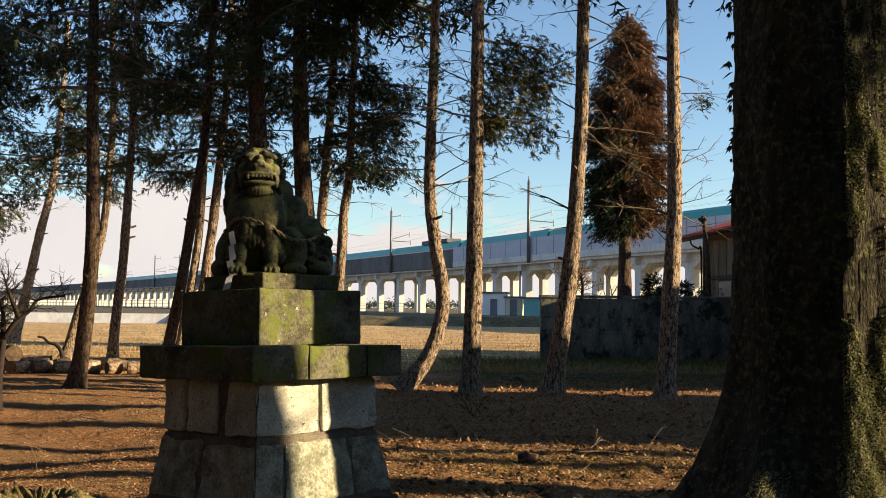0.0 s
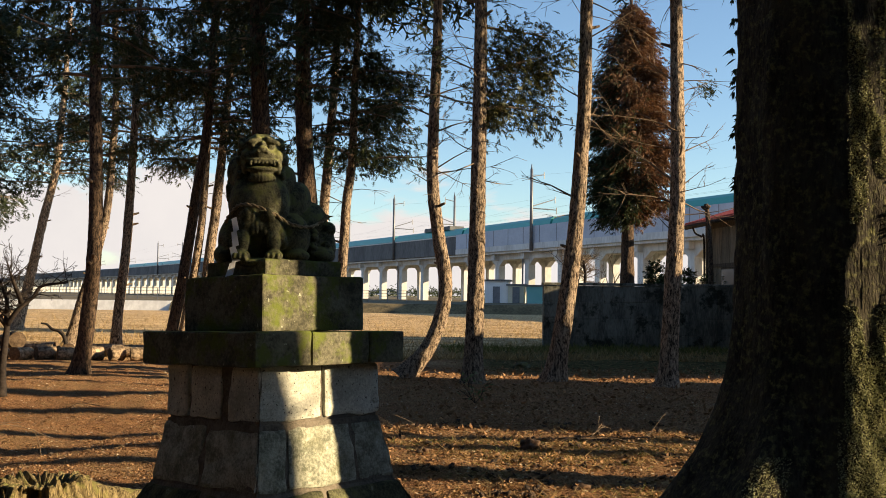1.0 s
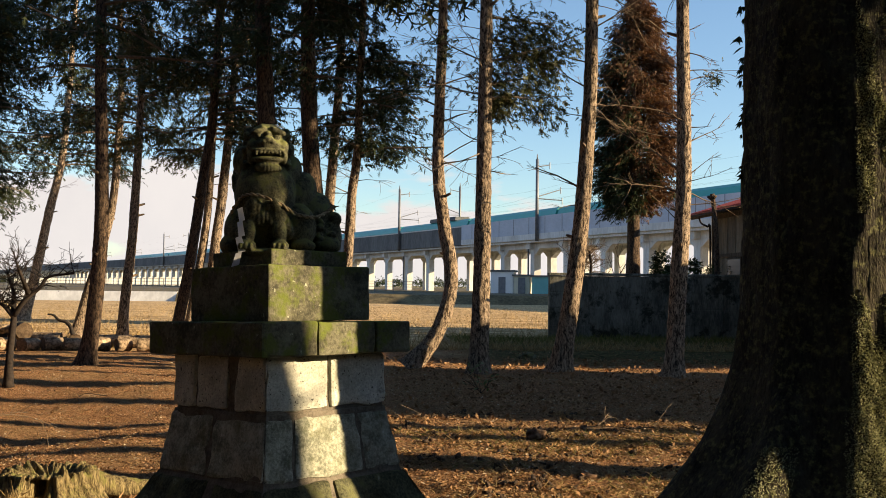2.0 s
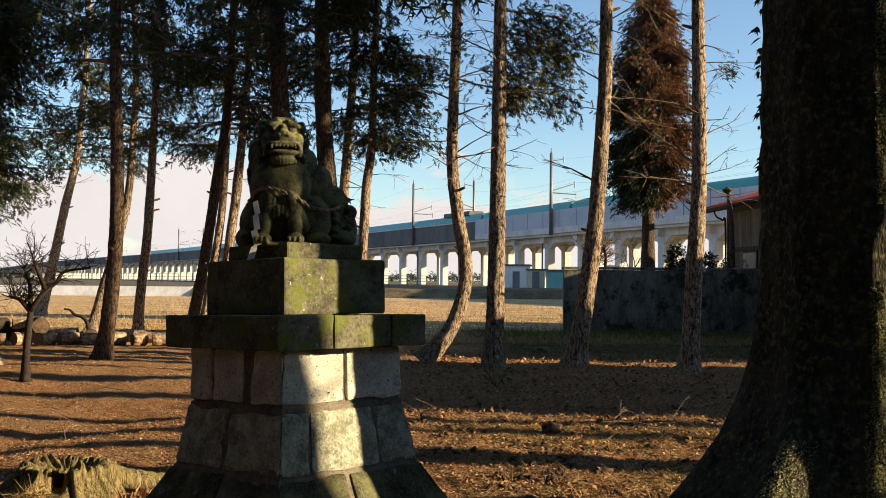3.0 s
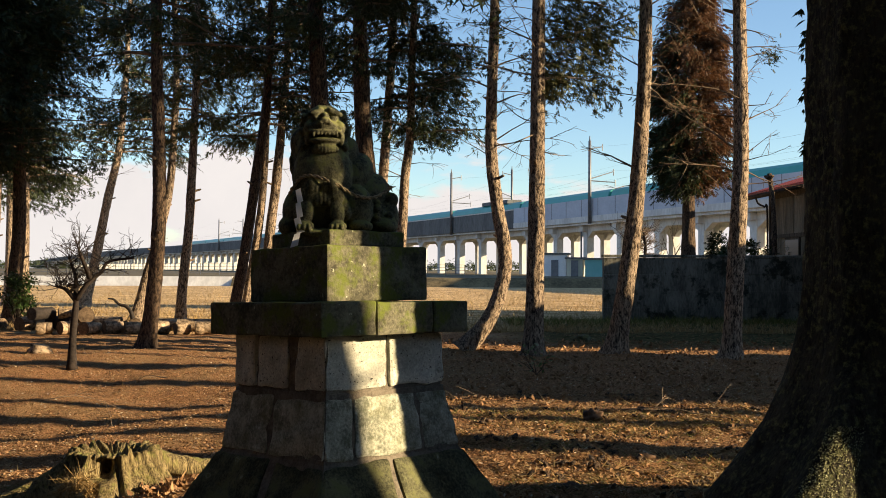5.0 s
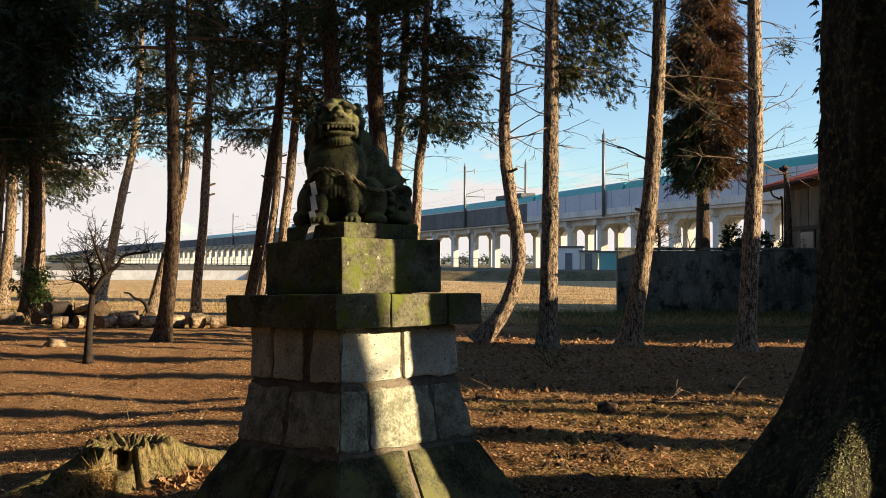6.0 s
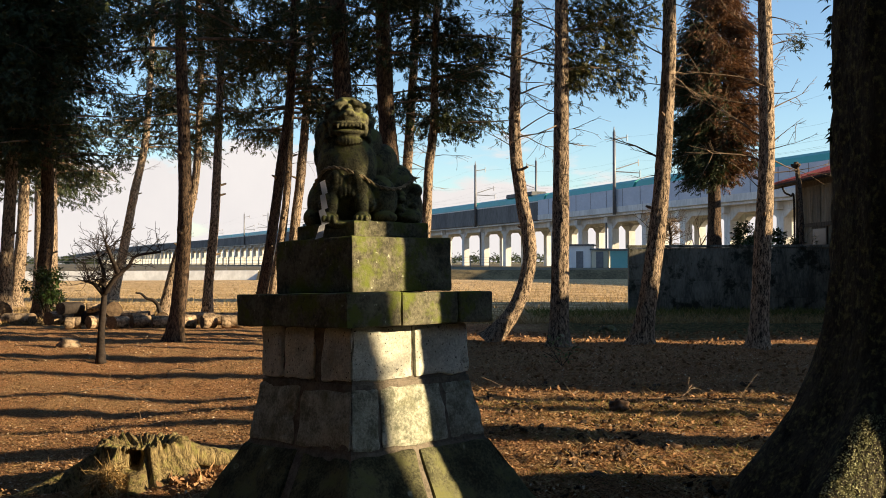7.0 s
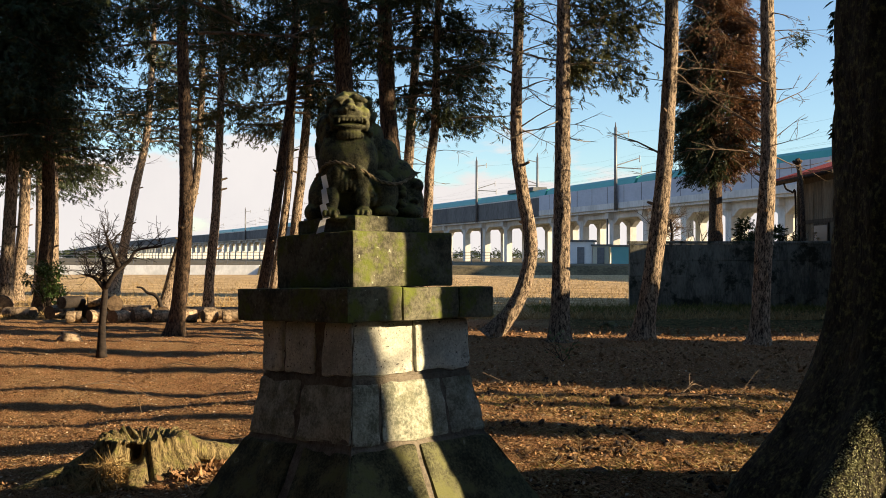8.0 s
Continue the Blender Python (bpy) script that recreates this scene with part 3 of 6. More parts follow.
def trunk_mesh(pts, r, mat, rng, flare=0.7, top=0.35, sides=30, fine=34):
    path = curve_points(pts, fine)
    h0, h1 = path[0].z, path[-1].z
    v, f = [], []
    ref = Vector((0, 1, 0))
    lobes = [(rng.uniform(0, 6.28), rng.randint(3, 6)) for _ in range(2)]
    for i, p in enumerate(path):
        d = (path[min(i + 1, len(path) - 1)] - path[max(i - 1, 0)]).normalized()
        a = d.cross(ref).normalized()
        b = d.cross(a)
        z = p.z - h0
        rr = r * (1 - (1 - top) * z / (h1 - h0)) * (1 + flare * math.exp(-z / 0.22))
        for k in range(sides):
            w = 2 * math.pi * k / sides
            bump = 0.05 * noise.noise(Vector((math.cos(w) * 3, math.sin(w) * 3, z * 0.9 + lobes[0][0]))) + 0.075 * noise.noise(Vector((math.cos(w) * 7, math.sin(w) * 7, z * 1.6 + lobes[0][0]))) + 0.075 * noise.noise(Vector((math.cos(w) * 14, math.sin(w) * 14, z * 9)))
            bump += 0.10 * math.exp(-z / 0.3) * math.cos(lobes[0][1] * w + lobes[1][0])
            v.append(p + (a * math.cos(w) + b * math.sin(w)) * rr * (1 + bump))
    for i in range(len(path) - 1):
        for k in range(sides):
            q = (k + 1) % sides
            f.append((i * sides + k, i * sides + q, (i + 1) * sides + q, (i + 1) * sides + k))
    f.append(tuple((len(path) - 1) * sides + k for k in range(sides)))
    return mesh_from("trunk", v, f, mat, True), path


def on_path(path, z):
    for a, b in zip(path, path[1:]):
        if a.z <= z <= b.z:
            return a.lerp(b, (z - a.z) / max(1e-6, b.z - a.z))
    return path[-1]


def crown(path, z0, reach, density, rng, lv, lf, coarse=1.0):
    """Limbs into lv/lf, and the sprays that hang from them."""
    pos, way, up, size = [], [], [], []
    zt = path[-1].z
    n = int((zt - z0) * 6.0 * density) + 6
    for i in range(n):
        z = z0 + (zt - z0) * (i + rng.random()) / n
        taper = 1 - 0.75 * ((z - z0) / max(0.5, path[-1].z - z0 + 1))
        az = rng.uniform(0, 2 * math.pi)
        ln = reach * taper * rng.uniform(0.55, 1.15)
        q, d = on_path(path, z).copy(), Vector((math.cos(az), math.sin(az), rng.uniform(-0.05, 0.45)))
        pts = [q.copy()]
        for k in range(6):
            d = (d + Vector((rng.uniform(-0.2, 0.2), rng.uniform(-0.2, 0.2), -0.13 + 0.03 * k))).normalized()
            q = q + d * ln / 6
            pts.append(q.copy())
        tube(lv, lf, pts, [0.035 * taper * (1 - 0.13 * k) + 0.004 for k in range(7)], 4, 0, rng, False)
        for _ in range(int((105 * min(1.0, density) * (0.5 + 0.5 * taper) + 8) / coarse ** 1.5)):
            s = rng.uniform(0.22, 1.0)
            k = min(5, int(s * 6))
            base = pts[k].lerp(pts[k + 1], s * 6 - k)
            out = (pts[k + 1] - pts[k]).normalized()
            off = Vector((rng.gauss(0, 1), rng.gauss(0, 1), rng.gauss(-0.7, 0.9))) * 0.125 * ln ** 0.5
            w = out * rng.uniform(0.2, 1.0) + Vector((rng.uniform(-1, 1), rng.uniform(-1, 1), rng.uniform(-1.2, 0.25)))
            pos.append(base + off)
            way.append(w)
            up.append((rng.uniform(-1, 1), rng.uniform(-1, 1), rng.uniform(0.1, 1)))
            size.append(rng.uniform(0.12, 0.27) * coarse)
    return pos, way, up, size


def cypress(depth, line, r, z0, reach, density, mat, label, seed, leaf=None, dead=6, coarse=1.0, group="cypresses of the shrine grove"):
    rng = random.Random(seed * 13 + 5)
    at = (line[0][0], depth, 0)
    pts = [Vector((x - at[0], 0.12 * math.sin(seed + z * 0.3) * (z / 6), z)) for x, z in line]
    ob = thing("cypress_tree", at, label, "tree", group)
    me, path = trunk_mesh(pts, r, mat, rng, sides=30 if coarse == 1 else 12, fine=34 if coarse == 1 else 6)
    part_mesh("trunk", me, ob)
    lv, lf = [], []
    for _ in range(dead):
        z = rng.uniform(max(2.6, z0 - 1.0), z0 + 2.8)
        az = rng.uniform(0, 6.28)
        twigs(lv, lf, on_path(path, z), Vector((math.cos(az), math.sin(az), rng.uniform(-0.3, 0.5))), rng.uniform(0.25, 1.3), 0.011, rng, 1)
    for _ in range(4):
        z, az = rng.uniform(0.8, z0), rng.uniform(0, 6.28)
        p, d = on_path(path, z), Vector((math.cos(az), math.sin(az), 0.3))
        tube(lv, lf, [p, p + d * (r + 0.06), p + d * (r + 0.12)], [0.035, 0.026, 0.02], 6, 0.15, rng)
    pos, way, up, size = crown(path, z0, reach, density, rng, lv, lf, coarse)
    part_mesh("branchwork", mesh_from("branchwork", lv, lf, twig_mat), ob, "thin dead grey-brown branches", "stuff")
    shape = (WIDE_V, WIDE_F) if coarse > 2 else (SPRAY_V, SPRAY_F)
    part_mesh("crown", scatter("crown", pos, way, up, size, leaf or (olive if seed in (7, 9) else green), *shape), ob, "drooping dark green sprays")
    return ob, path


first = cypress(27.7, [(-11.76, -0.05), (-11.7, 1.26), (-11.59, 3.52), (-11.53, 5.19), (-11.33, 13.0)], 0.189, 4.2, 2.8, 1.7, bark, "tall straight cypress with peeling reddish bark", 1, dead=8)
second = cypress(36, [(-14.87, -0.05), (-14.62, 2.75), (-14.55, 4.13), (-14.47, 5.51), (-14.17, 13.0)], 0.224, 4.4, 2.9, 1.5, bark, "tall straight cypress with peeling reddish bark", 2, dead=8)
third = cypress(28.3, [(-11.03, -0.05), (-10.94, 0.94), (-10.8, 2.48), (-10.79, 4.65), (-10.8, 5.89), (-10.84, 13.0)], 0.202, 4.3, 3.0, 2.0, bark_dark_shaded, "tall cypress with bark darkened as in shade and dense crown", 3, dead=8)
cypress(42, [(-13.43, -0.05), (-12.98, 1.81), (-12.53, 4.1), (-11.98, 7.09), (-11.73, 13.0)], 0.209, 5.8, 3.3, 1.0, bark, "tall straight cypress with peeling reddish bark", 4, dead=8)
cypress(19.9, [(-5.17, -0.05), (-5.09, 0.56), (-4.98, 1.65), (-4.94, 2.73), (-4.97, 4.04), (-5.03, 5.46), (-5.06, 6.55), (-5.18, 13.0)], 0.148, 5.6, 2.4, 0.95, bark_dark_shaded, "tall cypress with bark darkened as in shade and dense crown", 5, dead=8)
cypress(31, [(-8.38, -0.05), (-8.16, 0.88), (-7.47, 3.59), (-7.3, 5.96), (-7.27, 7.66), (-7.33, 9.36), (-7.42, 13.0)], 0.144, 5.5, 2.5, 0.95, bark, "tall straight cypress with peeling reddish bark", 6, dead=8)
cypress(26.8, [(-6.09, -0.05), (-6.06, 0.96), (-5.92, 2.43), (-5.85, 3.89), (-5.77, 6.09), (-5.72, 8.3), (-5.65, 13.0)], 0.133, 4.8, 2.0, 0.75, bark, "tall straight cypress with peeling reddish bark", 7, dead=8)
cypress(25, [(-4.51, -0.05), (-4.2, 1.68), (-3.96, 3.32), (-3.88, 4.0), (-3.68, 5.37), (-3.58, 7.02), (-3.33, 13.0)], 0.14, 5.3, 2.4, 0.85, bark_dark_shaded, "tall cypress with bark darkened as in shade and dense crown", 8, dead=8)
cypress(29, [(-4.87, -0.05), (-4.46, 2.5), (-4.31, 3.93), (-4.22, 5.67), (-4.09, 7.9), (-3.88, 13.0)], 0.126, 4.9, 2.3, 0.85, bark, "tall straight cypress with peeling reddish bark", 9, dead=8)
back_a = cypress(21, [(-1.93, -0.05), (-1.96, 3.37), (-2.0, 4.98), (-2.04, 5.68), (-2.1, 6.83), (-2.33, 13.0)], 0.235, 6.0, 2.4, 0.75, bark_dark_shaded, "tall cypress with bark darkened as in shade and dense crown", 10, dead=8)
back_b = cypress(22.5, [(-0.92, -0.05), (-1.1, 3.5), (-1.16, 4.12), (-1.23, 5.35), (-1.29, 7.21), (-1.42, 13.0)], 0.238, 6.0, 2.4, 0.75, bark_dark_shaded, "tall cypress with bark darkened as in shade and dense crown", 11, dead=8)
back_c = cypress(25.5, [(-1.12, -0.05), (-0.86, 3.77), (-0.81, 4.47), (-0.72, 5.87), (-0.67, 6.57), (-0.62, 7.97), (-0.49, 13.0)], 0.15, 5.5, 2.2, 0.7, bark, "tall straight cypress with peeling reddish bark", 12, dead=8)
cypress(29, [(-4.34, -0.05), (-4.11, 2.66), (-3.98, 3.77), (-3.82, 5.67), (-3.71, 7.26), (-3.66, 8.86), (-3.56, 13.0)], 0.16, 5.5, 2.0, 0.65, bark, "tall straight cypress with peeling reddish bark", 18, dead=8)
screen = cypress(24, [(-0.48, -0.05), (-0.37, 2.19), (-0.3, 3.64), (-0.22, 4.29), (-0.17, 4.95), (-0.15, 6.27), (-0.11, 7.59), (0.0, 13.0)], 0.127, 4.6, 2.0, 0.9, bark, "tall straight cypress with peeling reddish bark", 13, dead=8)
crooked = cypress(19.8, [(0.88, -0.05), (1.39, 0.59), (1.65, 1.35), (1.67, 1.94), (1.53, 2.76), (1.41, 3.84), (1.43, 5.35), (1.46, 6.44), (1.52, 11.0)], 0.146, 8.2, 2.8, 1.1, bark, "slender cypress with a trunk bent near the ground", 14)
post = cypress(18.5, [(2.08, -0.05), (2.12, 1.56), (2.14, 3.58), (2.15, 6.11), (2.16, 13.0)], 0.167, 8.0, 3.0, 1.2, bark, "tall straight cypress with peeling reddish bark", 15)
lean = cypress(18.9, [(3.63, -0.05), (3.8, 1.05), (3.99, 2.6), (4.11, 4.35), (4.17, 6.21), (4.28, 13.0)], 0.171, 8.4, 3.0, 1.2, bark, "tall slightly leaning cypress with dead lower branches", 16)
edge = cypress(17.9, [(5.47, -0.05), (5.54, 1.56), (5.63, 3.52), (5.62, 5.96), (5.61, 13.0)], 0.161, 8.4, 3.0, 1.2, bark, "tall straight cypress with peeling reddish bark", 17)

def bough(tree_path, name, specs, seed, leaf=None, leaf_from=0.3, per=60, spread=0.125, big=0.20):
    """Named boughs on a tree: (height, way, length, radius, forks); leafy where leaf is given."""
    ob, path = tree_path
    rng = random.Random(seed)
    pos, way, up, size = [], [], [], []
    for z, d, ln, r, forks in specs:
        v, f = [], []
        pts = twigs(v, f, on_path(path, z), Vector(d), ln, r, rng, 2, 0.12, forks)
        part_mesh(name, mesh_from(name, v, f, twig_mat), ob, "bare crooked side branch")
        if leaf:
            for _ in range(int(per * ln)):
                s = rng.uniform(leaf_from, 1.0)
                k = min(5, int(s * 6))
                base = pts[k].lerp(pts[k + 1], s * 6 - k)
                pos.append(base + Vector((rng.gauss(0, 1), rng.gauss(0, 1), rng.gauss(-0.7, 1.25))) * spread * (0.5 + ln / 2))
                way.append((pts[k + 1] - pts[k]).normalized() * 0.6 + Vector((rng.uniform(-1, 1), rng.uniform(-1, 1), rng.uniform(-1.1, 0.3))))
                up.append((rng.uniform(-1, 1), rng.uniform(-1, 1), rng.uniform(0.1, 1)))
                size.append(rng.uniform(0.45, 1.0) * big)
    if leaf:
        part_mesh("low_foliage", scatter("low_foliage", pos, way, up, size, leaf), ob, "olive green hanging sprays")


# leafy boughs to the sunny side of the straight trunk, bare ones on its neighbours
bough(post, "bough", [(4.9, (1, 0.2, 0.25), 1.4, 0.03, 3), (5.2, (1, 0.7, 0.1), 1.6, 0.03, 3), (5.6, (1, 0.1, 0.25), 1.7, 0.03, 3), (6.0, (1, 0.5, 0.1), 1.6, 0.03, 3), (6.4, (1, 0.3, 0.2), 1.5, 0.03, 3), (5.0, (0.6, 1, 0.1), 1.4, 0.03, 3)], 31, olive, 0.12, 250)
bough(post, "bough", [(5.0, (-1, 0.3, 0.25), 1.3, 0.022, 3), (5.6, (-1, 0.2, 0.3), 1.2, 0.02, 3)], 32, green, 0.5, 50)
bough(crooked, "bough", [(5.4, (-1, 0.3, 0.2), 1.2, 0.02, 3), (5.0, (-1, 0.1, 0.35), 1.3, 0.02, 3), (5.4, (0.9, 0.3, 0.5), 1.2, 0.02, 3)], 33, green, 0.5, 55)
bough(crooked, "bough", [(4.0, (1, 0.2, -0.25), 1.0, 0.014, 3), (4.7, (1, -0.2, 0.5), 1.1, 0.02, 3), (3.7, (-1, 0.2, 0.4), 0.9, 0.012, 2)], 39)
bough(lean, "bough", [(3.35, (-1, 0.1, 0.45), 1.15, 0.024, 3), (3.05, (-1, -0.2, 0.3), 0.55, 0.014, 1), (5.2, (-1, 0.2, 0.45), 1.0, 0.018, 3), (5.7, (-1, 0.1, 0.3), 0.9, 0.016, 2), (4.7, (-1, 0.3, 0.05), 1.0, 0.012, 3), (4.9, (1, 0.1, 0.3), 0.35, 0.03, 1), (5.2, (1, 0.1, 0.5), 0.38, 0.03, 1), (3.1, (1, -0.2, 0.1), 0.14, 0.032, 0)], 34)
bough(edge, "bough", [(2.7, (-1, -0.1, 0.55), 0.75, 0.012, 2), (3.2, (-1, -0.1, 0.35), 1.5, 0.02, 4), (3.6, (-1, 0.1, 0.6), 1.6, 0.022, 4), (4.5, (-1, -0.1, 0.5), 1.5, 0.02, 4), (4.2, (-1, 0, 0.1), 1.3, 0.016, 4), (5.4, (-1, 0.1, 0.7), 1.2, 0.016, 3)], 35)
bough(edge, "bough", [(4.1, (1, 0.1, 0.3), 1.0, 0.016, 4), (4.4, (1, -0.1, 0.1), 0.5, 0.016, 1), (3.5, (1, 0.1, 0.6), 0.8, 0.012, 3), (5.4, (1, 0.0, 0.1), 1.1, 0.012, 3)], 36)
bough(edge, "bough", [(5.2, (1, 0.2, 0.35), 0.75, 0.012, 2)], 38, green, 0.7, 70, 0.09, 0.17)
bough(screen, "bough", [(4.5, (1, -0.1, 0.2), 1.1, 0.024, 3), (5.0, (1, 0.2, 0.2), 1.35, 0.024, 3), (5.6, (1, -0.3, 0.2), 1.25, 0.024, 3), (6.1, (1, 0.1, 0.2), 1.35, 0.024, 3), (6.8, (1, 0.1, 0.2), 1.5, 0.024, 3), (5.0, (0.5, -1, 0.1), 1.2, 0.02, 3)], 37, green, 0.15, 150)



def hanging_boughs(tree_path, seed, n, z0, z1, reach):
    rng = random.Random(seed)
    specs = []
    for _ in range(n):
        a = rng.uniform(0, 2 * math.pi)
        specs.append((rng.uniform(z0, z1), (math.cos(a), math.sin(a), rng.uniform(-0.1, 0.3)), reach * rng.uniform(0.7, 1.2), 0.03, 3))
    bough(tree_path, "bough", specs, seed, green, 0.1, 170, 0.15, 0.24)


hanging_boughs(first, 501, 10, 5.6, 9.0, 2.2)
hanging_boughs(third, 502, 14, 5.6, 9.0, 2.1)
hanging_boughs(second, 505, 10, 6.0, 11.0, 2.4)


def dead_twigs(tree_path, seed, n, z0, z1):
    rng = random.Random(seed)
    specs = []
    for _ in range(n):
        a = rng.uniform(0, 2 * math.pi)
        specs.append((rng.uniform(z0, z1), (math.cos(a), math.sin(a) * 0.7, rng.uniform(-0.25, 0.6)), rng.uniform(0.5, 1.7), rng.uniform(0.008, 0.017), rng.randint(2, 4)))
    bough(tree_path, "dead_bough", specs, seed)


dead_twigs(crooked, 301, 11, 3.3, 7.0)
dead_twigs(post, 302, 12, 3.4, 7.0)
dead_twigs(lean, 303, 9, 4.0, 7.2)
dead_twigs(edge, 304, 13, 3.0, 7.2)
dead_twigs(screen, 305, 7, 3.0, 6.5)


def shade_canopy(tree_path, seed, z0=9.6, reach=5.8):
    """An added broad upper crown, well above the view, that blocks sky light."""
    ob, path = tree_path
    lv, lf = [], []
    pos, way, up, size = crown(path, z0, reach, 4.8, random.Random(seed), lv, lf, 2.6)
    part_mesh("shade_branchwork", mesh_from("shade_branchwork", lv, lf, twig_mat), ob, "", "stuff")
    part_mesh("upper_crown", scatter("upper_crown", pos, way, up, size, green, WIDE_V, WIDE_F), ob)


# crowns added overhead so that less sky reaches shaded ground and trunks
for i, t in enumerate((crooked, post, lean, edge)):
    shade_canopy(t, 400 + i)
for i, t in enumerate((back_a, back_b, back_c, screen)):
    shade_canopy(t, 410 + i, 9.4, 3.8)


# extra trees: unseen ones sunward and round the path shape shade, some stand behind
def extra_tree(x, y, r, z0, seed, reach=1.8, density=0.35, coarse=2.0):
    return cypress(y, [(x, -0.05), (x + 0.05, 4), (x - 0.04, 8), (x, 13)], r, z0, reach, density, bark, "tall straight cypress with peeling reddish bark", seed, dead=2, coarse=coarse)


# unseen trunk, bent so its shadow edges the sun strip on the pedestal
leaning = cypress(3.08, [(8.7, -0.05), (9.15, 1.6), (9.75, 2.7), (10.55, 3.75), (10.85, 4.35), (10.45, 5.0), (9.95, 7), (9.6, 13)], 0.34, 9.2, 2.2, 0.9, bark, "unseen leaning cypress, bent to shape the sun strip on the pedestal", 39, dead=2, coarse=2.6)
# added leafy bough that keeps the sun off the lion's chest
bough(leaning, "bough", [(5.40, (0.05, 1, 0.02), 0.95, 0.06, 2), (5.50, (-0.05, 1, 0.0), 0.9, 0.05, 2)], 600, green, 0.3, 150, 0.06, 0.17)
# unseen trunks set to cast the ground's shadow bands and shade seen trunks
for i, (c, x, r) in enumerate(((9.15, 10.0, 0.42), (10.8, 12.0, 0.20), (11.75, 9.5, 0.27), (12.7, 11.5, 0.16), (14.3, 12.3, 0.22), (15.8, 10.8, 0.30), (17.3, 12.2, 0.16), (18.55, 11.2, 0.26), (21.5, 12.2, 0.22), (22.1, 11.6, 0.16), (24.1, 12.2, 0.24), (25.8, 12.5, 0.2), (27.4, 12.6, 0.2))):
    extra_tree(x, c - SUN_SIDE * x, r, 9.0, 40 + i, 2.4, 1.0, 2.6)
for i, (x, y) in enumerate(((-17, 24), (-19, 32), (-16, 41), (-12.5, 33))):
    extra_tree(x, y, 0.22, 4.2, 70 + i, 2.7, 1.0, 1.2)
# unseen trees added round the path to block sky light
for i, (x, y) in enumerate(((-5, -5), (-10, 0), (-11.5, 9.5), (-13.5, 14), (-14, 19), (3, -5), (8, -6), (-2, -9), (-16, 6), (9, -4), (0.5, -4.0), (-12, -5), (4, -11), (13, -7), (-8, -3), (-18, 16))):
    extra_tree(x, y, 0.24, 3.2, 80 + i, 3.8, 1.5, 3.0)
# more unseen crowns added near the path against overhead sky light
for i, (x, y) in enumerate(((-4.6, 1.5), (-7.5, 4.5), (-8.5, 10), (-1.5, -2.6), (2.2, -2.8), (5.5, -3.2), (-4, -3), (6.5, -8), (0.5, -7), (-6, -8), (11, -10), (-9.5, -9))):
    extra_tree(x, y, 0.24, 6.5, 100 + i, 5.5, 3.0, 3.2)


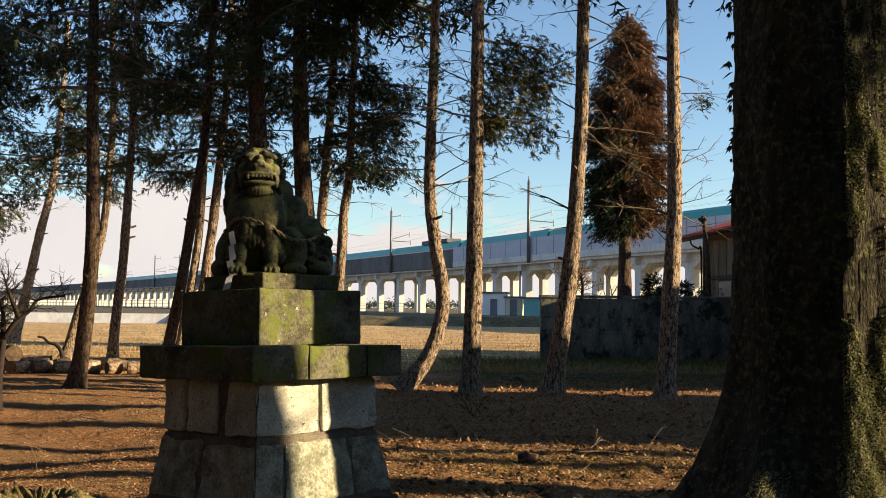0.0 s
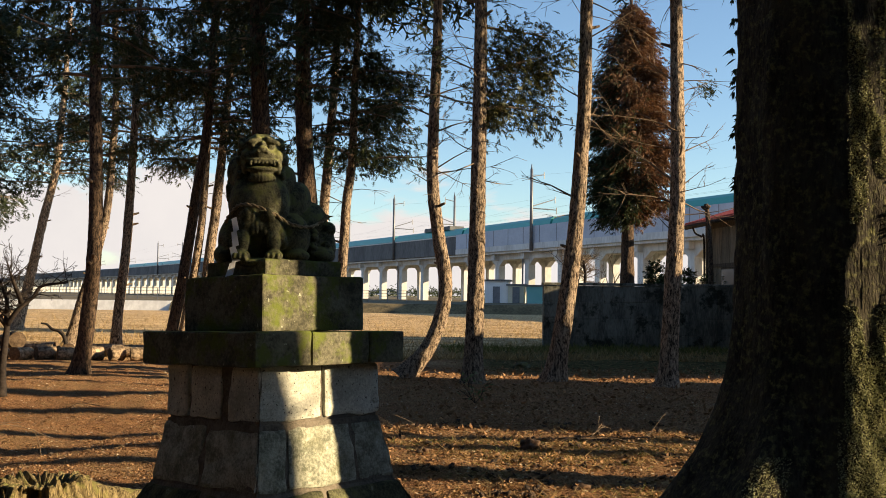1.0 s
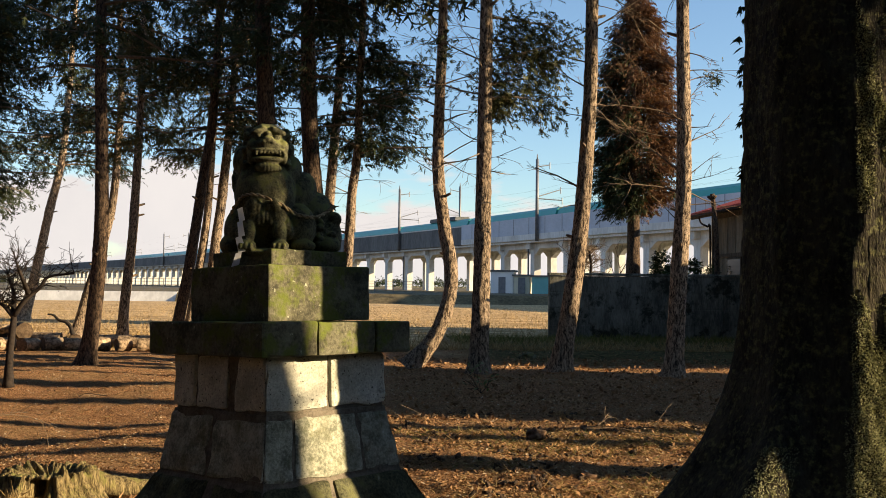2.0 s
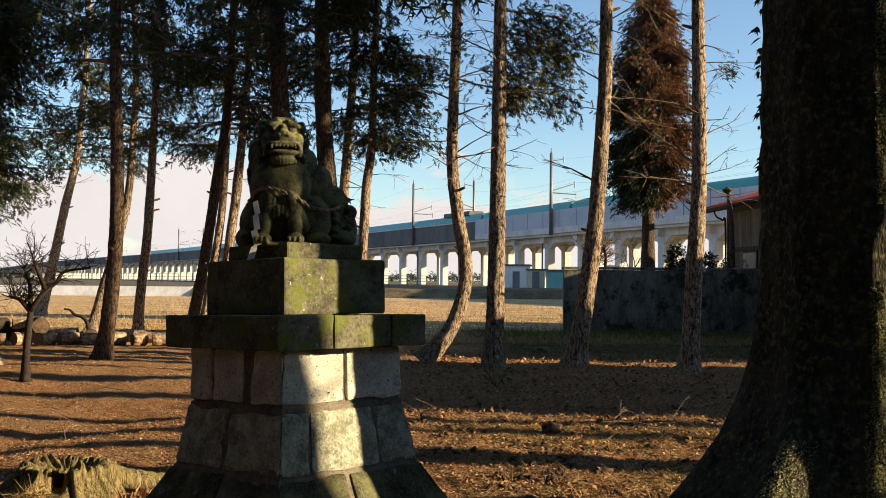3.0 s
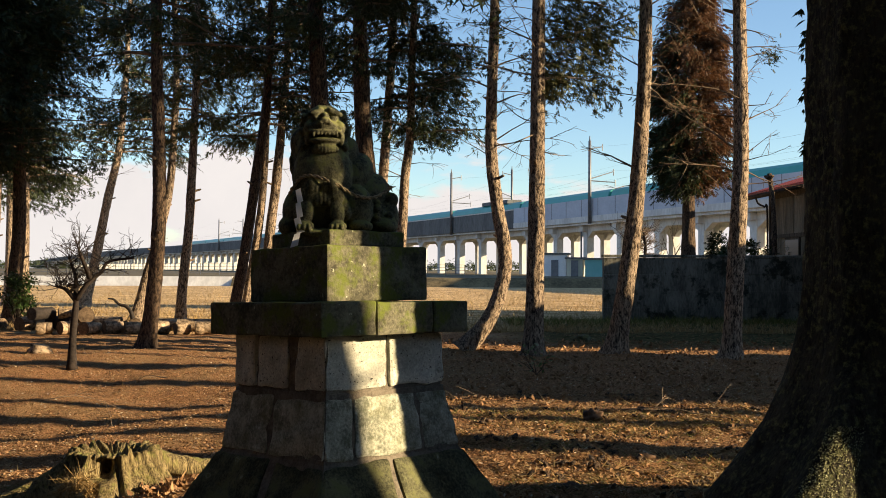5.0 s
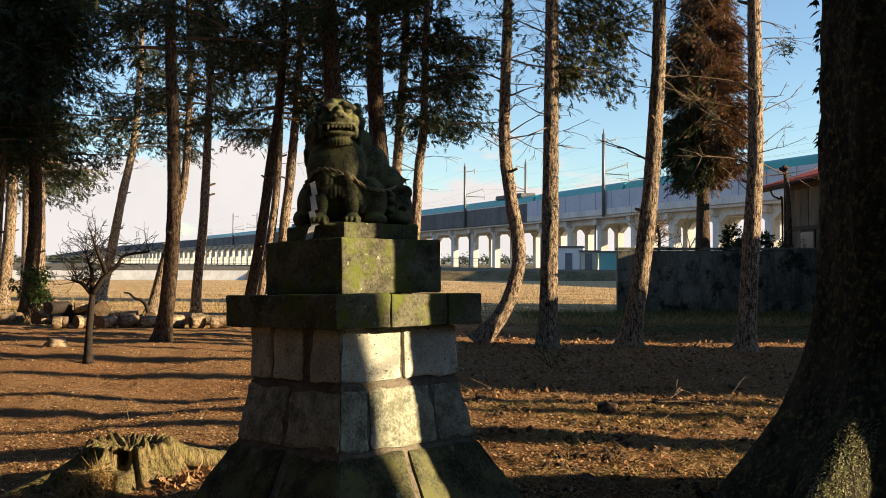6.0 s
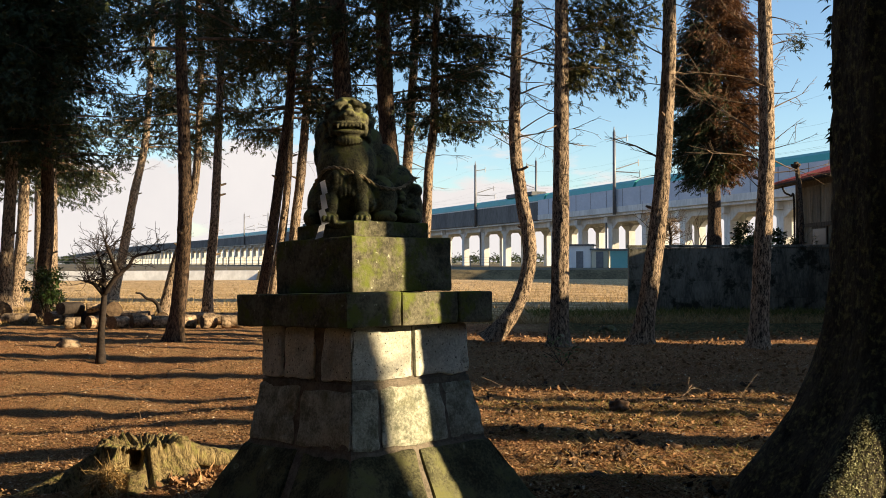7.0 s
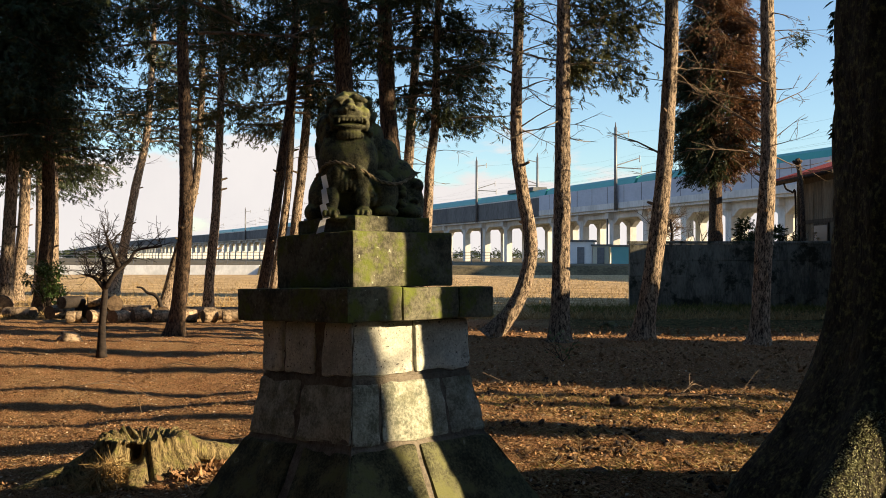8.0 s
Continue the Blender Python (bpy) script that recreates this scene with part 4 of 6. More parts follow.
def build_great_tree():
    """The old trunk close to the path, with buttress roots."""
    c = Vector((2.895, 6.07, 0))
    ob = thing("old_tree", (c.x, c.y, 0), "huge old dark tree trunk with mossy bark and flaring roots", "tree")
    sides, v, f = 96, [], []
    zs = [-0.15 + 0.045 * i for i in range(100)] + [4.4 + 0.3 * i for i in range(16)]
    roots = [(-2.47, 0.60, 32), (-0.55, 0.40, 6), (-1.90, 0.13, 8), (0.6, 0.3, 6), (1.7, 0.3, 6), (3.0, 0.20, 6)]
    for z in zs:
        for k in range(sides):
            w = 2 * math.pi * k / sides
            zz = max(z, 0)
            fl = (0.32 + 0.19 * math.cos(w) ** 2) * math.exp(-(zz / 0.68) ** 1.6)
            rt = sum(h * math.exp(-(zz / 0.56) ** 1.5) * max(0, math.cos((w - a))) ** (q * 2.5) for a, h, q in roots)
            ridge = 0.006 * math.sin(w * 9 + 2.5 * noise.noise(Vector((w, z * 0.5, 0)))) + 0.018 * noise.noise(Vector((math.cos(w) * 2.5, math.sin(w) * 2.5, z * 0.5)))
            ridge += 0.012 * noise.noise(Vector((math.cos(w) * 7, math.sin(w) * 7, z * 1.6))) + 0.020 * noise.noise(Vector((math.cos(w) * 20, math.sin(w) * 20, z * 6)))
            r = 0.55 - 0.004 * zz + fl + rt * 0.8 + ridge
            v.append(Vector((r * math.cos(w), r * math.sin(w), z)))
    for i in range(len(zs) - 1):
        for k in range(sides):
            q = (k + 1) % sides
            f.append((i * sides + k, i * sides + q, (i + 1) * sides + q, (i + 1) * sides + k))
    f.append(tuple((len(zs) - 1) * sides + k for k in range(sides)))
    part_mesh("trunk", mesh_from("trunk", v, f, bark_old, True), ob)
    # ivy on the shaded side
    rng = random.Random(77)
    leaf = mesh_from("ivy_leaf", [(0, 0, 0), (0.016, -0.02, 0.004), (0.05, -0.024, 0), (0.04, -0.008, 0.004), (0.075, 0, -0.006), (0.04, 0.008, 0.004), (0.05, 0.024, 0), (0.016, 0.02, 0.004)], [(0, 1, 2, 3), (0, 3, 4, 5), (0, 5, 6, 7)], broad)
    for _ in range(64):
        z = 2.0 + 1.9 * rng.random() ** 0.55
        w = rng.gauss(2.80, 0.13)
        o = new("ivy_leaf", leaf)
        o.parent = ob
        k = 0.55 - 0.004 * z + rng.uniform(-0.01, 0.03) + max(0.0, z - 2.6) * rng.uniform(0, 0.035)
        o.matrix_basis = pose(k * math.cos(w), k * math.sin(w), z, rng.uniform(-60, 60), rng.uniform(20, 100), math.degrees(w) + rng.uniform(-50, 50)) @ Matrix.Scale(rng.uniform(0.5, 1.15), 4)
    # tufts of moss and creeping fern; their pale extent paints in the sunlit bark
    a = np.random.RandomState(14)
    pos, way = [], []
    while len(pos) < 90000:
        w, z = a.uniform(-2.5, -1.1), 4.2 * a.uniform(0.01, 1) ** 1.9
        low = math.exp(-z / 0.7)
        # the sun's edge on the trunk and one lit root strip bound the moss
        if noise.noise(Vector((w * 2.2, z * 0.9, 5))) + 0.55 * noise.noise(Vector((w * 7, z * 3, 2))) + 0.4 * low + (0.45 if w > -1.80 - 0.28 * math.exp(-z / 0.9) else 0.5 if -2.47 < w < -2.33 and z < 0.68 else -1.5) < 0.10:
            continue
        level = (z + 0.15) / 0.045
        zi = int(level)
        k = math.floor(w / (2 * math.pi) * sides)
        u = a.rand()
        low_edge = v[zi * sides + k % sides].lerp(v[zi * sides + (k + 1) % sides], u)
        high_edge = v[(zi + 1) * sides + k % sides].lerp(v[(zi + 1) * sides + (k + 1) % sides], u)
        p = low_edge.lerp(high_edge, level - zi)
        out = Vector((math.cos(w), math.sin(w), 0))
        pos.append(p - out * 0.001)
        way.append(out + Vector(a.normal(0, 0.7, 3)) - Vector((0, 0, 0.3)))
    n = len(pos)
    part_mesh("moss_cover", scatter("moss_cover", pos, way, a.normal(0, 1, (n, 3)), a.uniform(0.008, 0.017, n), moss_leaf, LEAF_V, LEAF_F), ob, "pale green moss tufts kept to the sunlit bark", "stuff")
    # unseen crown far above the view, made wide and dense to block sky light
    lv, lf = [], []
    path = [Vector((0, 0, 0.2 * i)) for i in range(60)]
    pos, way, up, size = crown(path, 8.2, 7.5, 5.0, rng, lv, lf, 2.8)
    part_mesh("branchwork", mesh_from("branchwork", lv, lf, bark_old), ob)
    part_mesh("crown", scatter("crown", pos, way, up, size, green, WIDE_V, WIDE_F), ob)


build_great_tree()


def build_cedar():
    """Brown-tinged cedar behind the wall, a narrow crown over a bare stem."""
    d = 37.0
    ob = thing("cedar_tree", (9.75, d, 0), "narrow cedar with rust-brown winter foliage above a bare stem", "tree")
    rng = random.Random(12)
    me, path = trunk_mesh([Vector((0, 0, -0.05)), Vector((0.02, 0, 4)), Vector((0.1, 0, 8)), Vector((0.12, 0, 12.6))], 0.30, bark_dark_shaded, rng, 0.3, 0.15)
    part_mesh("trunk", me, ob)
    lv, lf = [], []
    green_part, rust_part = ([], [], [], []), ([], [], [], [])
    for i in range(260):
        z = 4.45 + 7.9 * (i + rng.random()) / 260
        s = (z - 4.45) / 8.2
        reach = 1.60 * math.sin(math.pi * min(1, s * 0.80 + 0.22)) ** 0.7 * rng.uniform(0.75, 1.12)
        az = rng.uniform(0, 2 * math.pi)
        p = on_path(path, z)
        out = Vector((math.cos(az), math.sin(az), -0.1))
        tip = p + out * reach
        tube(lv, lf, [p, p.lerp(tip, 0.5) + Vector((0, 0, 0.05)), tip], [0.03, 0.02, 0.006], 4, 0, rng, False)
        for _ in range(int(85 * reach) + 12):
            u = rng.uniform(0.3, 1.02)
            q = p.lerp(tip, u) + Vector((rng.gauss(0, 0.13), rng.gauss(0, 0.13), rng.gauss(-0.08, 0.16)))
            browner = out.x * 0.55 + (z - 6) * 0.14 + rng.gauss(0, 0.28) > 0.0
            a = rust_part if browner else green_part
            a[0].append(q)
            a[1].append(out + Vector((rng.uniform(-0.9, 0.9), rng.uniform(-0.9, 0.9), rng.uniform(-1.2, 0.3))))
            a[2].append((rng.uniform(-1, 1), rng.uniform(-1, 1), rng.uniform(0.1, 1)))
            a[3].append(rng.uniform(0.11, 0.26))
    part_mesh("branchwork", mesh_from("branchwork", lv, lf, twig_mat), ob)
    part_mesh("crown", scatter("crown", *green_part, green), ob, "dark green inner foliage")
    part_mesh("browned_foliage", scatter("browned_foliage", *rust_part, rust), ob, "rust-brown outer foliage")


build_cedar()


def bare_bush(name, at, label, height, spread, n, mat, seed, category="bush"):
    ob = thing(name, at, label, category)
    rng = random.Random(seed)
    v, f = [], []
    for _ in range(n):
        az = rng.uniform(0, 6.28)
        twigs(v, f, Vector((rng.uniform(-0.1, 0.1), rng.uniform(-0.1, 0.1), 0)), Vector((math.cos(az) * spread, math.sin(az) * spread, 1)), height * rng.uniform(0.6, 1.1), 0.05, rng, 2, 0.0, 6)
    part_mesh("branchwork", mesh_from("branchwork", v, f, mat), ob)
    return ob




def broom_shrub(at, seed):
    """A short crooked stem under a broom of fine bare twigs."""
    ob = thing("bare_shrub", at, "leafless garden shrub with a broom of fine grey-brown twigs", "bush")
    rng = random.Random(seed)
    v, f = [], []
    stem = curve_points(bent([(0.1, 0, -0.05), (0.0, 0, 1.4), (0.12, 0, 2.3), (0.05, 0, 3.0)]), 5)
    tube(v, f, stem, [0.09 - 0.003 * i for i in range(len(stem))], 8, 0.1, rng)
    part_mesh("trunk", mesh_from("trunk", v, f, twig_dark, True), ob)
    v, f = [], []
    for _ in range(46):
        az = rng.uniform(0, 6.28)
        twigs(v, f, stem[rng.randint(9, len(stem) - 1)], Vector((math.cos(az), math.sin(az), rng.uniform(0.1, 0.9))), rng.uniform(0.5, 1.25), 0.018, rng, 2, 0.3, 4, 4)
    part_mesh("twig_work", mesh_from("twig_work", v, f, twig_mat), ob, "", "stuff")


broom_shrub((8.75, 40, 0), 3)
bare_bush("bare_sapling", (9.6, 42, 0), "leafless crooked garden sapling behind the wall", 3.2, 0.6, 3, twig_dark, 5)


def leafy_bush(at, size, n, leaf, label, seed, scale=0.12, stems=9, thick=0.02):
    ob = thing("evergreen_bush" if stems > 5 else "young_sapling", at, label, "bush")
    rng = random.Random(seed)
    v, f = [], []
    pos, way, up, sz = [], [], [], []
    for _ in range(stems):
        az = rng.uniform(0, 6.28)
        twigs(v, f, Vector((0, 0, 0)), Vector((math.cos(az) * size[0], math.sin(az) * size[1], size[2])), size[2] * rng.uniform(0.6, 0.95), thick, rng, 1, 0.0, 4)
    clumps = [Vector((rng.gauss(0, 0.45) * size[0], rng.gauss(0, 0.45) * size[1], size[2] * rng.uniform(0.25, 0.95))) for _ in range(22)]
    for _ in range(n):
        c = rng.choice(clumps)
        o = Vector((rng.gauss(0, 1), rng.gauss(0, 1), rng.gauss(0, 1))).normalized() * rng.uniform(0.2, 1) * 0.42 * min(size)
        pos.append(c + o)
        way.append(o + Vector((rng.uniform(-0.3, 0.3), rng.uniform(-0.3, 0.3), rng.uniform(-0.2, 0.1))) * 0.4)
        up.append((rng.uniform(-0.6, 0.6), rng.uniform(-0.6, 0.6), 1))
        sz.append(scale * rng.uniform(0.7, 1.3))
    part_mesh("stem_work", mesh_from("stem_work", v, f, twig_dark), ob)
    if stems > 5:
        part_mesh("leafage", scatter("leafage", pos, way, up, sz, leaf, LEAF_V, LEAF_F), ob)
    else:
        for k in range(n):
            part_mesh("leaf", scatter("leaf", pos[k:k + 1], way[k:k + 1], up[k:k + 1], sz[k:k + 1], leaf, LEAF_V, LEAF_F), ob)


leafy_bush((-9.95, 26.0, 0), (0.46, 0.42, 1.35), 2400, broad, "glossy evergreen shrub beside the trunks", 6, 0.085)
leafy_bush((10.55, 35.5, 0), (0.55, 0.5, 2.9), 4500, broad, "dark evergreen garden bush behind the wall", 7, 0.11)
leafy_bush((11.6, 33.2, 0), (1.7, 0.6, 2.6), 9000, broad, "low dark garden hedge behind the wall", 8, 0.11)


def build_plum():
    at = (-5.55, 16.8, -0.10)
    ob = thing("plum_tree", at, "small dark bare plum tree forked low with a crown of twigs", "tree")
    rng = random.Random(21)
    stem = curve_points(bent([(0, 0, -0.03), (0.01, 0, 0.5), (0.05, 0, 0.95), (0.06, 0.02, 1.14)]), 6)
    v, f = [], []
    tube(v, f, stem, [0.062 - 0.0010 * i + 0.035 * math.exp(-i / 2) for i in range(len(stem))], 10, 0.06, rng)
    part_mesh("trunk", mesh_from("trunk", v, f, twig_dark, True), ob)
    limbs = [[(0.06, 0.0, 1.08), (-0.1, 0.0, 1.26), (-0.28, 0.05, 1.31)], [(0.06, 0, 1.10), (0.25, -0.05, 1.36), (0.45, 0.0, 1.55), (0.58, 0, 1.72), (0.95, 0.1, 1.78)],
             [(0.05, 0, 1.1), (-0.02, 0.2, 1.45), (-0.15, 0.3, 1.75)], [(0.3, 0, 1.4), (0.25, -0.25, 1.7), (0.2, -0.4, 1.95)]]
    for l in limbs:
        pts = curve_points(bent(l), 5)
        v, f = [], []
        tube(v, f, pts, [0.046 * (1 - 0.7 * i / len(pts)) for i in range(len(pts))], 8, 0.08, rng)
        part_mesh("limb", mesh_from("limb", v, f, twig_dark, True), ob)
        v, f = [], []
        for k in range(24):
            i = rng.randint(2, len(pts) - 1)
            twigs(v, f, pts[i], Vector((rng.uniform(-1, 1), rng.uniform(-1, 1), rng.uniform(0.0, 1.1))), rng.uniform(0.25, 0.65), 0.010, rng, 2, -0.1, 3, 4)
        part_mesh("twig_work", mesh_from("twig_work", v, f, twig_dark), ob, "", "stuff")


build_plum()


# ---- logs, stump, clods ----
def log(at, length, r, turn, seed, tilt=0, mat=None):
    rng = random.Random(seed)
    ob = thing("log", (at[0], at[1], at[2]), "sawn length of pale-barked trunk lying in a row", "log", "logs lying at the field's edge", turn)
    n, sides = 9, 16
    pts = [Vector((length * (i / (n - 1) - 0.5), 0.02 * math.sin(i + seed), tilt * length * (i / (n - 1) - 0.5))) for i in range(n)]
    v, f = [], []
    tube(v, f, pts, [r * rng.uniform(0.95, 1.05) for _ in pts], sides, 0.04, rng, False)
    part_mesh("bark_sleeve", mesh_from("bark_sleeve", v, f, mat or log_bark, True), ob)
    for s, nm in ((0, -1), (n - 1, 1)):
        ring = [q - Vector((0.004 * nm, 0, 0)) for q in v[s * sides:(s + 1) * sides]]
        mid = pts[s] + Vector((0.012 * nm, 0, 0))
        vv = ring + [mid.lerp(q, 0.55) + Vector((0.004 * nm, 0, 0)) for q in ring] + [mid]
        ff = [(k, (k + 1) % sides, sides + (k + 1) % sides, sides + k) for k in range(sides)] + [(sides + k, sides + (k + 1) % sides, 2 * sides) for k in range(sides)]
        part_mesh("sawn_end", mesh_from("sawn_end", vv, ff, log_end), ob)


def build_logs():
    rng = random.Random(51)
    x = -8.75
    for i in range(8):
        ln = rng.uniform(0.40, 0.62)
        r = rng.uniform(0.125, 0.155)
        log((x + ln / 2, 24.0 + rng.uniform(-0.12, 0.12), r - 0.02), ln - rng.uniform(0.06, 0.16), r, rng.uniform(10, 55), 60 + i)
        x += ln
    stack = ((-8.95, 24.85, 0.42, 0.6, 0.15, 62, True), (-8.6, 25.25, 0.16, 0.8, 0.19, -30, True), (-9.3, 25.2, 0.16, 0.7, 0.18, 60, False), (-7.92, 24.75, 0.40, 0.65, 0.185, -62, True),
             (-8.35, 25.1, 0.42, 0.55, 0.12, 40, False), (-7.5, 25.3, 0.16, 0.9, 0.18, -20, False), (-8.0, 25.2, 0.16, 0.6, 0.18, 75, True), (-11.2, 26.2, 0.26, 0.5, 0.27, -68, True),
             (-6.15, 25.4, 0.14, 0.7, 0.15, 6, False), (-5.35, 25.2, 0.14, 0.9, 0.15, 4, False), (-10.4, 25.4, 0.13, 0.8, 0.15, -14, False), (-6.75, 25.0, 0.15, 0.5, 0.17, -75, False))
    for i, (lx, ly, lz, ln, r, tn, charred) in enumerate(stack):
        log((lx, ly, lz), ln, r, tn, 80 + i, mat=iron if charred else None)
    # crooked dark bough sticking out of the pile
    ob = thing("broken_bough", (-6.95, 25.0, 0.2), "crooked dark broken bough propped on the logs", "branch")
    v, f = [], []
    tube(v, f, curve_points(bent([(0.15, 0, -0.2), (0.10, 0, 0.22), (-0.04, 0, 0.40), (-0.19, 0, 0.44), (-0.33, 0, 0.56), (-0.46, 0, 0.58)]), 4), [0.055 - 0.0018 * i for i in range(21)], 9, 0.1, random.Random(4))
    part_mesh("bough", mesh_from("bough", v, f, iron, True), ob)


build_logs()


def small_stump(at, r, h, seed):
    rng = random.Random(seed)
    ob = thing("small_stump", at, "small sawn tree stump in the needle litter", "stump")
    v, f = [], []
    tube(v, f, [Vector((0, 0, -0.03)), Vector((0, 0, 0.05)), Vector((0, 0, h * 0.6)), Vector((0.01, 0, h))], [r * 1.5, r * 1.25, r * 1.02, r], 14, 0.08, rng)
    part_mesh("wood", mesh_from("wood", v, f, log_bark, True), ob)


small_stump((-6.75, 18.7, 0), 0.16, 0.13, 2)
small_stump((-10.4, 22.5, 0), 0.12, 0.14, 3)


def build_stump():
    c = Vector((-2.45, 8.5, -0.36))
    ob = thing("mossy_stump", tuple(c), "old hollow rotting tree stump covered in moss with spreading roots", "stump")
    sides, v, f = 180, [], []
    rng = random.Random(9)
    roots = [(-0.15, 0.16, 60), (-0.55, 0.30, 70), (-0.95, 0.26, 60), (-1.40, 0.28, 40), (-1.85, 0.22, 40), (-2.15, 0.20, 20), (-2.72, 0.55, 90), (2.6, 0.3, 9), (1.5, 0.3, 9)]
    levels, tall = 30, 0.40
    for i in range(levels + 1):
        s = i / levels
        for k in range(sides):
            w = 2 * math.pi * k / sides
            cw, sw = math.cos(w), math.sin(w)
            top = tall + 0.035 * noise.noise(Vector((cw * 2, sw * 2, 4))) + 0.05 * noise.noise(Vector((cw * 12, sw * 12, 1)))
            hollow = math.exp(-((w - 4.78) / 0.15) ** 2)       # the rotted notch towards the path
            z = -0.12 + (top + 0.12) * s
            zz = min(1.0, max(z, 0) / tall)
            r = 0.335 + 0.20 * (1 - zz) ** 2.0
            r += sum(h * (1 - zz) ** 1.5 * max(0, math.cos(w - a)) ** q for a, h, q in roots)
            groove = 0.20 * abs(math.sin(w * 7.5 + 1.6 * noise.noise(Vector((cw * 2, sw * 2, z * 1.5))))) ** 0.6 - 0.13
            groove += 0.07 * noise.noise(Vector((cw * 9, sw * 9, z * 1.5))) + 0.04 * noise.noise(Vector((cw * 26, sw * 26, z * 4)))
            r *= 1 + groove
            if 0.55 < zz < 0.96:
                r -= 0.24 * hollow * math.sin((zz - 0.55) / 0.41 * math.pi) ** 0.5
            v.append(Vector((r * cw, r * sw, z)))
    for i in range(levels):
        for k in range(sides):
            q = (k + 1) % sides
            f.append((i * sides + k, i * sides + q, (i + 1) * sides + q, (i + 1) * sides + k))
    # rotten top, sunk and ragged
    base = len(v)
    for ring, (fr, dz) in enumerate(((0.86, 0.01), (0.6, -0.05), (0.35, -0.08))):
        for k in range(sides):
            p = v[levels * sides + k]
            v.append(Vector((p.x * fr, p.y * fr, p.z + dz + 0.05 * noise.noise(Vector((p.x * 14 * fr, p.y * 14 * fr, ring))))))
    for ring in range(3):
        lo = levels * sides if ring == 0 else base + (ring - 1) * sides
        hi = base + ring * sides
        for k in range(sides):
            q = (k + 1) % sides
            f.append((lo + k, lo + q, hi + q, hi + k))
    f.append(tuple(base + 2 * sides + k for k in range(sides)))
    part_mesh("wood", mesh_from("wood", v, f, stump_mat, True), ob)
    rv, rf = [], []
    pts = curve_points(bent([(0.20, 0.05, 0.33), (0.45, 0.18, 0.24), (0.75, 0.32, 0.18), (1.15, 0.45, 0.12), (1.6, 0.6, 0.02)]), 9)
    tube(rv, rf, pts, [0.10 - 0.0014 * i for i in range(len(pts))], 14, 0.07, rng)
    part_mesh("root", mesh_from("root", rv, rf, stump_mat, True), ob, "long mossy surface root")
    # dry grass heaped against it, fallen leaves beside it
    a = np.random.RandomState(5)
    n = 2600
    g = thing("dry_grass_tuft", (c.x - 0.17, c.y - 0.50, c.z), "heap of dry straw-coloured grass against the stump", "grass", kind="stuff")
    pos = np.stack([a.normal(0, 0.14, n), a.normal(0, 0.09, n), a.uniform(0.0, 0.06, n)], 1)
    pos[:, 2] += 0.26 * np.exp(-((pos[:, 0] - 0.03) / 0.15) ** 2) * a.rand(n)
    way = np.stack([a.normal(0, 0.5, n) + pos[:, 0] * 3, a.normal(-0.3, 0.4, n), a.normal(-0.5, 0.6, n)], 1)
    part_mesh("blades", scatter("blades", pos, way, a.normal(0, 1, (n, 3)), a.uniform(0.09, 0.20, n), straw, BLADE_V * np.array((1, 1.1, 1)), BLADE_F), g)
    n = 900
    g = thing("leaf_heap", (c.x + 0.62, c.y - 0.30, c.z + 0.03), "drift of curled pale brown leaves between the stump's roots", "leafage", kind="stuff")
    pos = np.stack([a.normal(0, 0.17, n), a.normal(0, 0.17, n), a.uniform(0, 0.16, n)], 1)
    part_mesh("leafage", scatter("leafage", pos, a.normal(0, 1, (n, 3)), a.normal(0, 1, (n, 3)), a.uniform(0.05, 0.10, n), curled, LEAF_V, LEAF_F), g)


build_stump()


def clod(at, r, label, name, mat, seed, squash=0.7):
    bm = bmesh.new()
    bmesh.ops.create_icosphere(bm, subdivisions=3, radius=r)
    for vv in bm.verts:
        vv.co *= 1 + 0.55 * noise.noise(vv.co / r * 1.3 + Vector((seed, 0, 0))) + 0.28 * noise.noise(vv.co / r * 4)
        vv.co.z *= squash
    me = bpy.data.meshes.new(name)
    bm.to_mesh(me)
    bm.free()
    me.materials.append(mat)
    me.polygons.foreach_set("use_smooth", [True] * len(me.polygons))
    ob = new(name, me)
    ob.location = at
    tagged(ob, label, name.replace("_", " "))


clod((1.78, 10.5, 0.03), 0.10, "dark burnt chunk of wood on the needle litter", "wood_chunk", clod_mat, 1)
clod((0.68, 10.2, 0.01), 0.07, "dark lump of wood on the needle litter", "wood_chunk", clod_mat, 2)
clod((1.05, 7.15, 0.0), 0.11, "clod of dark earth among dry grass", "earth_clod", clod_mat, 3, 0.4)
clod((1.85, 8.35, 0.0), 0.08, "clod of dark earth among dry grass", "earth_clod", clod_mat, 4, 0.4)
clod((3.6, 22.5, 0.02), 0.17, "low dark stone at the field's edge", "field_stone", stone_dark, 5, 0.5)


# ---- concrete wall and the house behind ----
def build_wall():
    w = thing("concrete_wall", (5.6, 31.0, 0), "old stained grey concrete boundary wall with pour lines", "wall", kind="structure")
    rng = random.Random(17)
    for row in range(4):
        z0 = -0.1 + row * 0.5
        x = 0.0
        while x < 16:
            ln = 1.8
            bm = bmesh.new()
            box(bm, x + 0.004, min(16, x + ln) - 0.004, rng.uniform(-0.008, 0.004), 0.22, z0 + 0.004, z0 + 0.496, 0.010)
            part("panel", bm, concrete_dark, w)
            x += ln
    bm = bmesh.new()
    box(bm, 0.02, 15.98, 0.02, 0.2, -0.1, 1.88)
    part("core", bm, concrete_dark, w)
    bm = bmesh.new()
    box(bm, -0.03, 16, -0.03, 0.25, 1.904, 1.985, 0.015)
    part("coping", bm, concrete_dark, w)


build_wall()


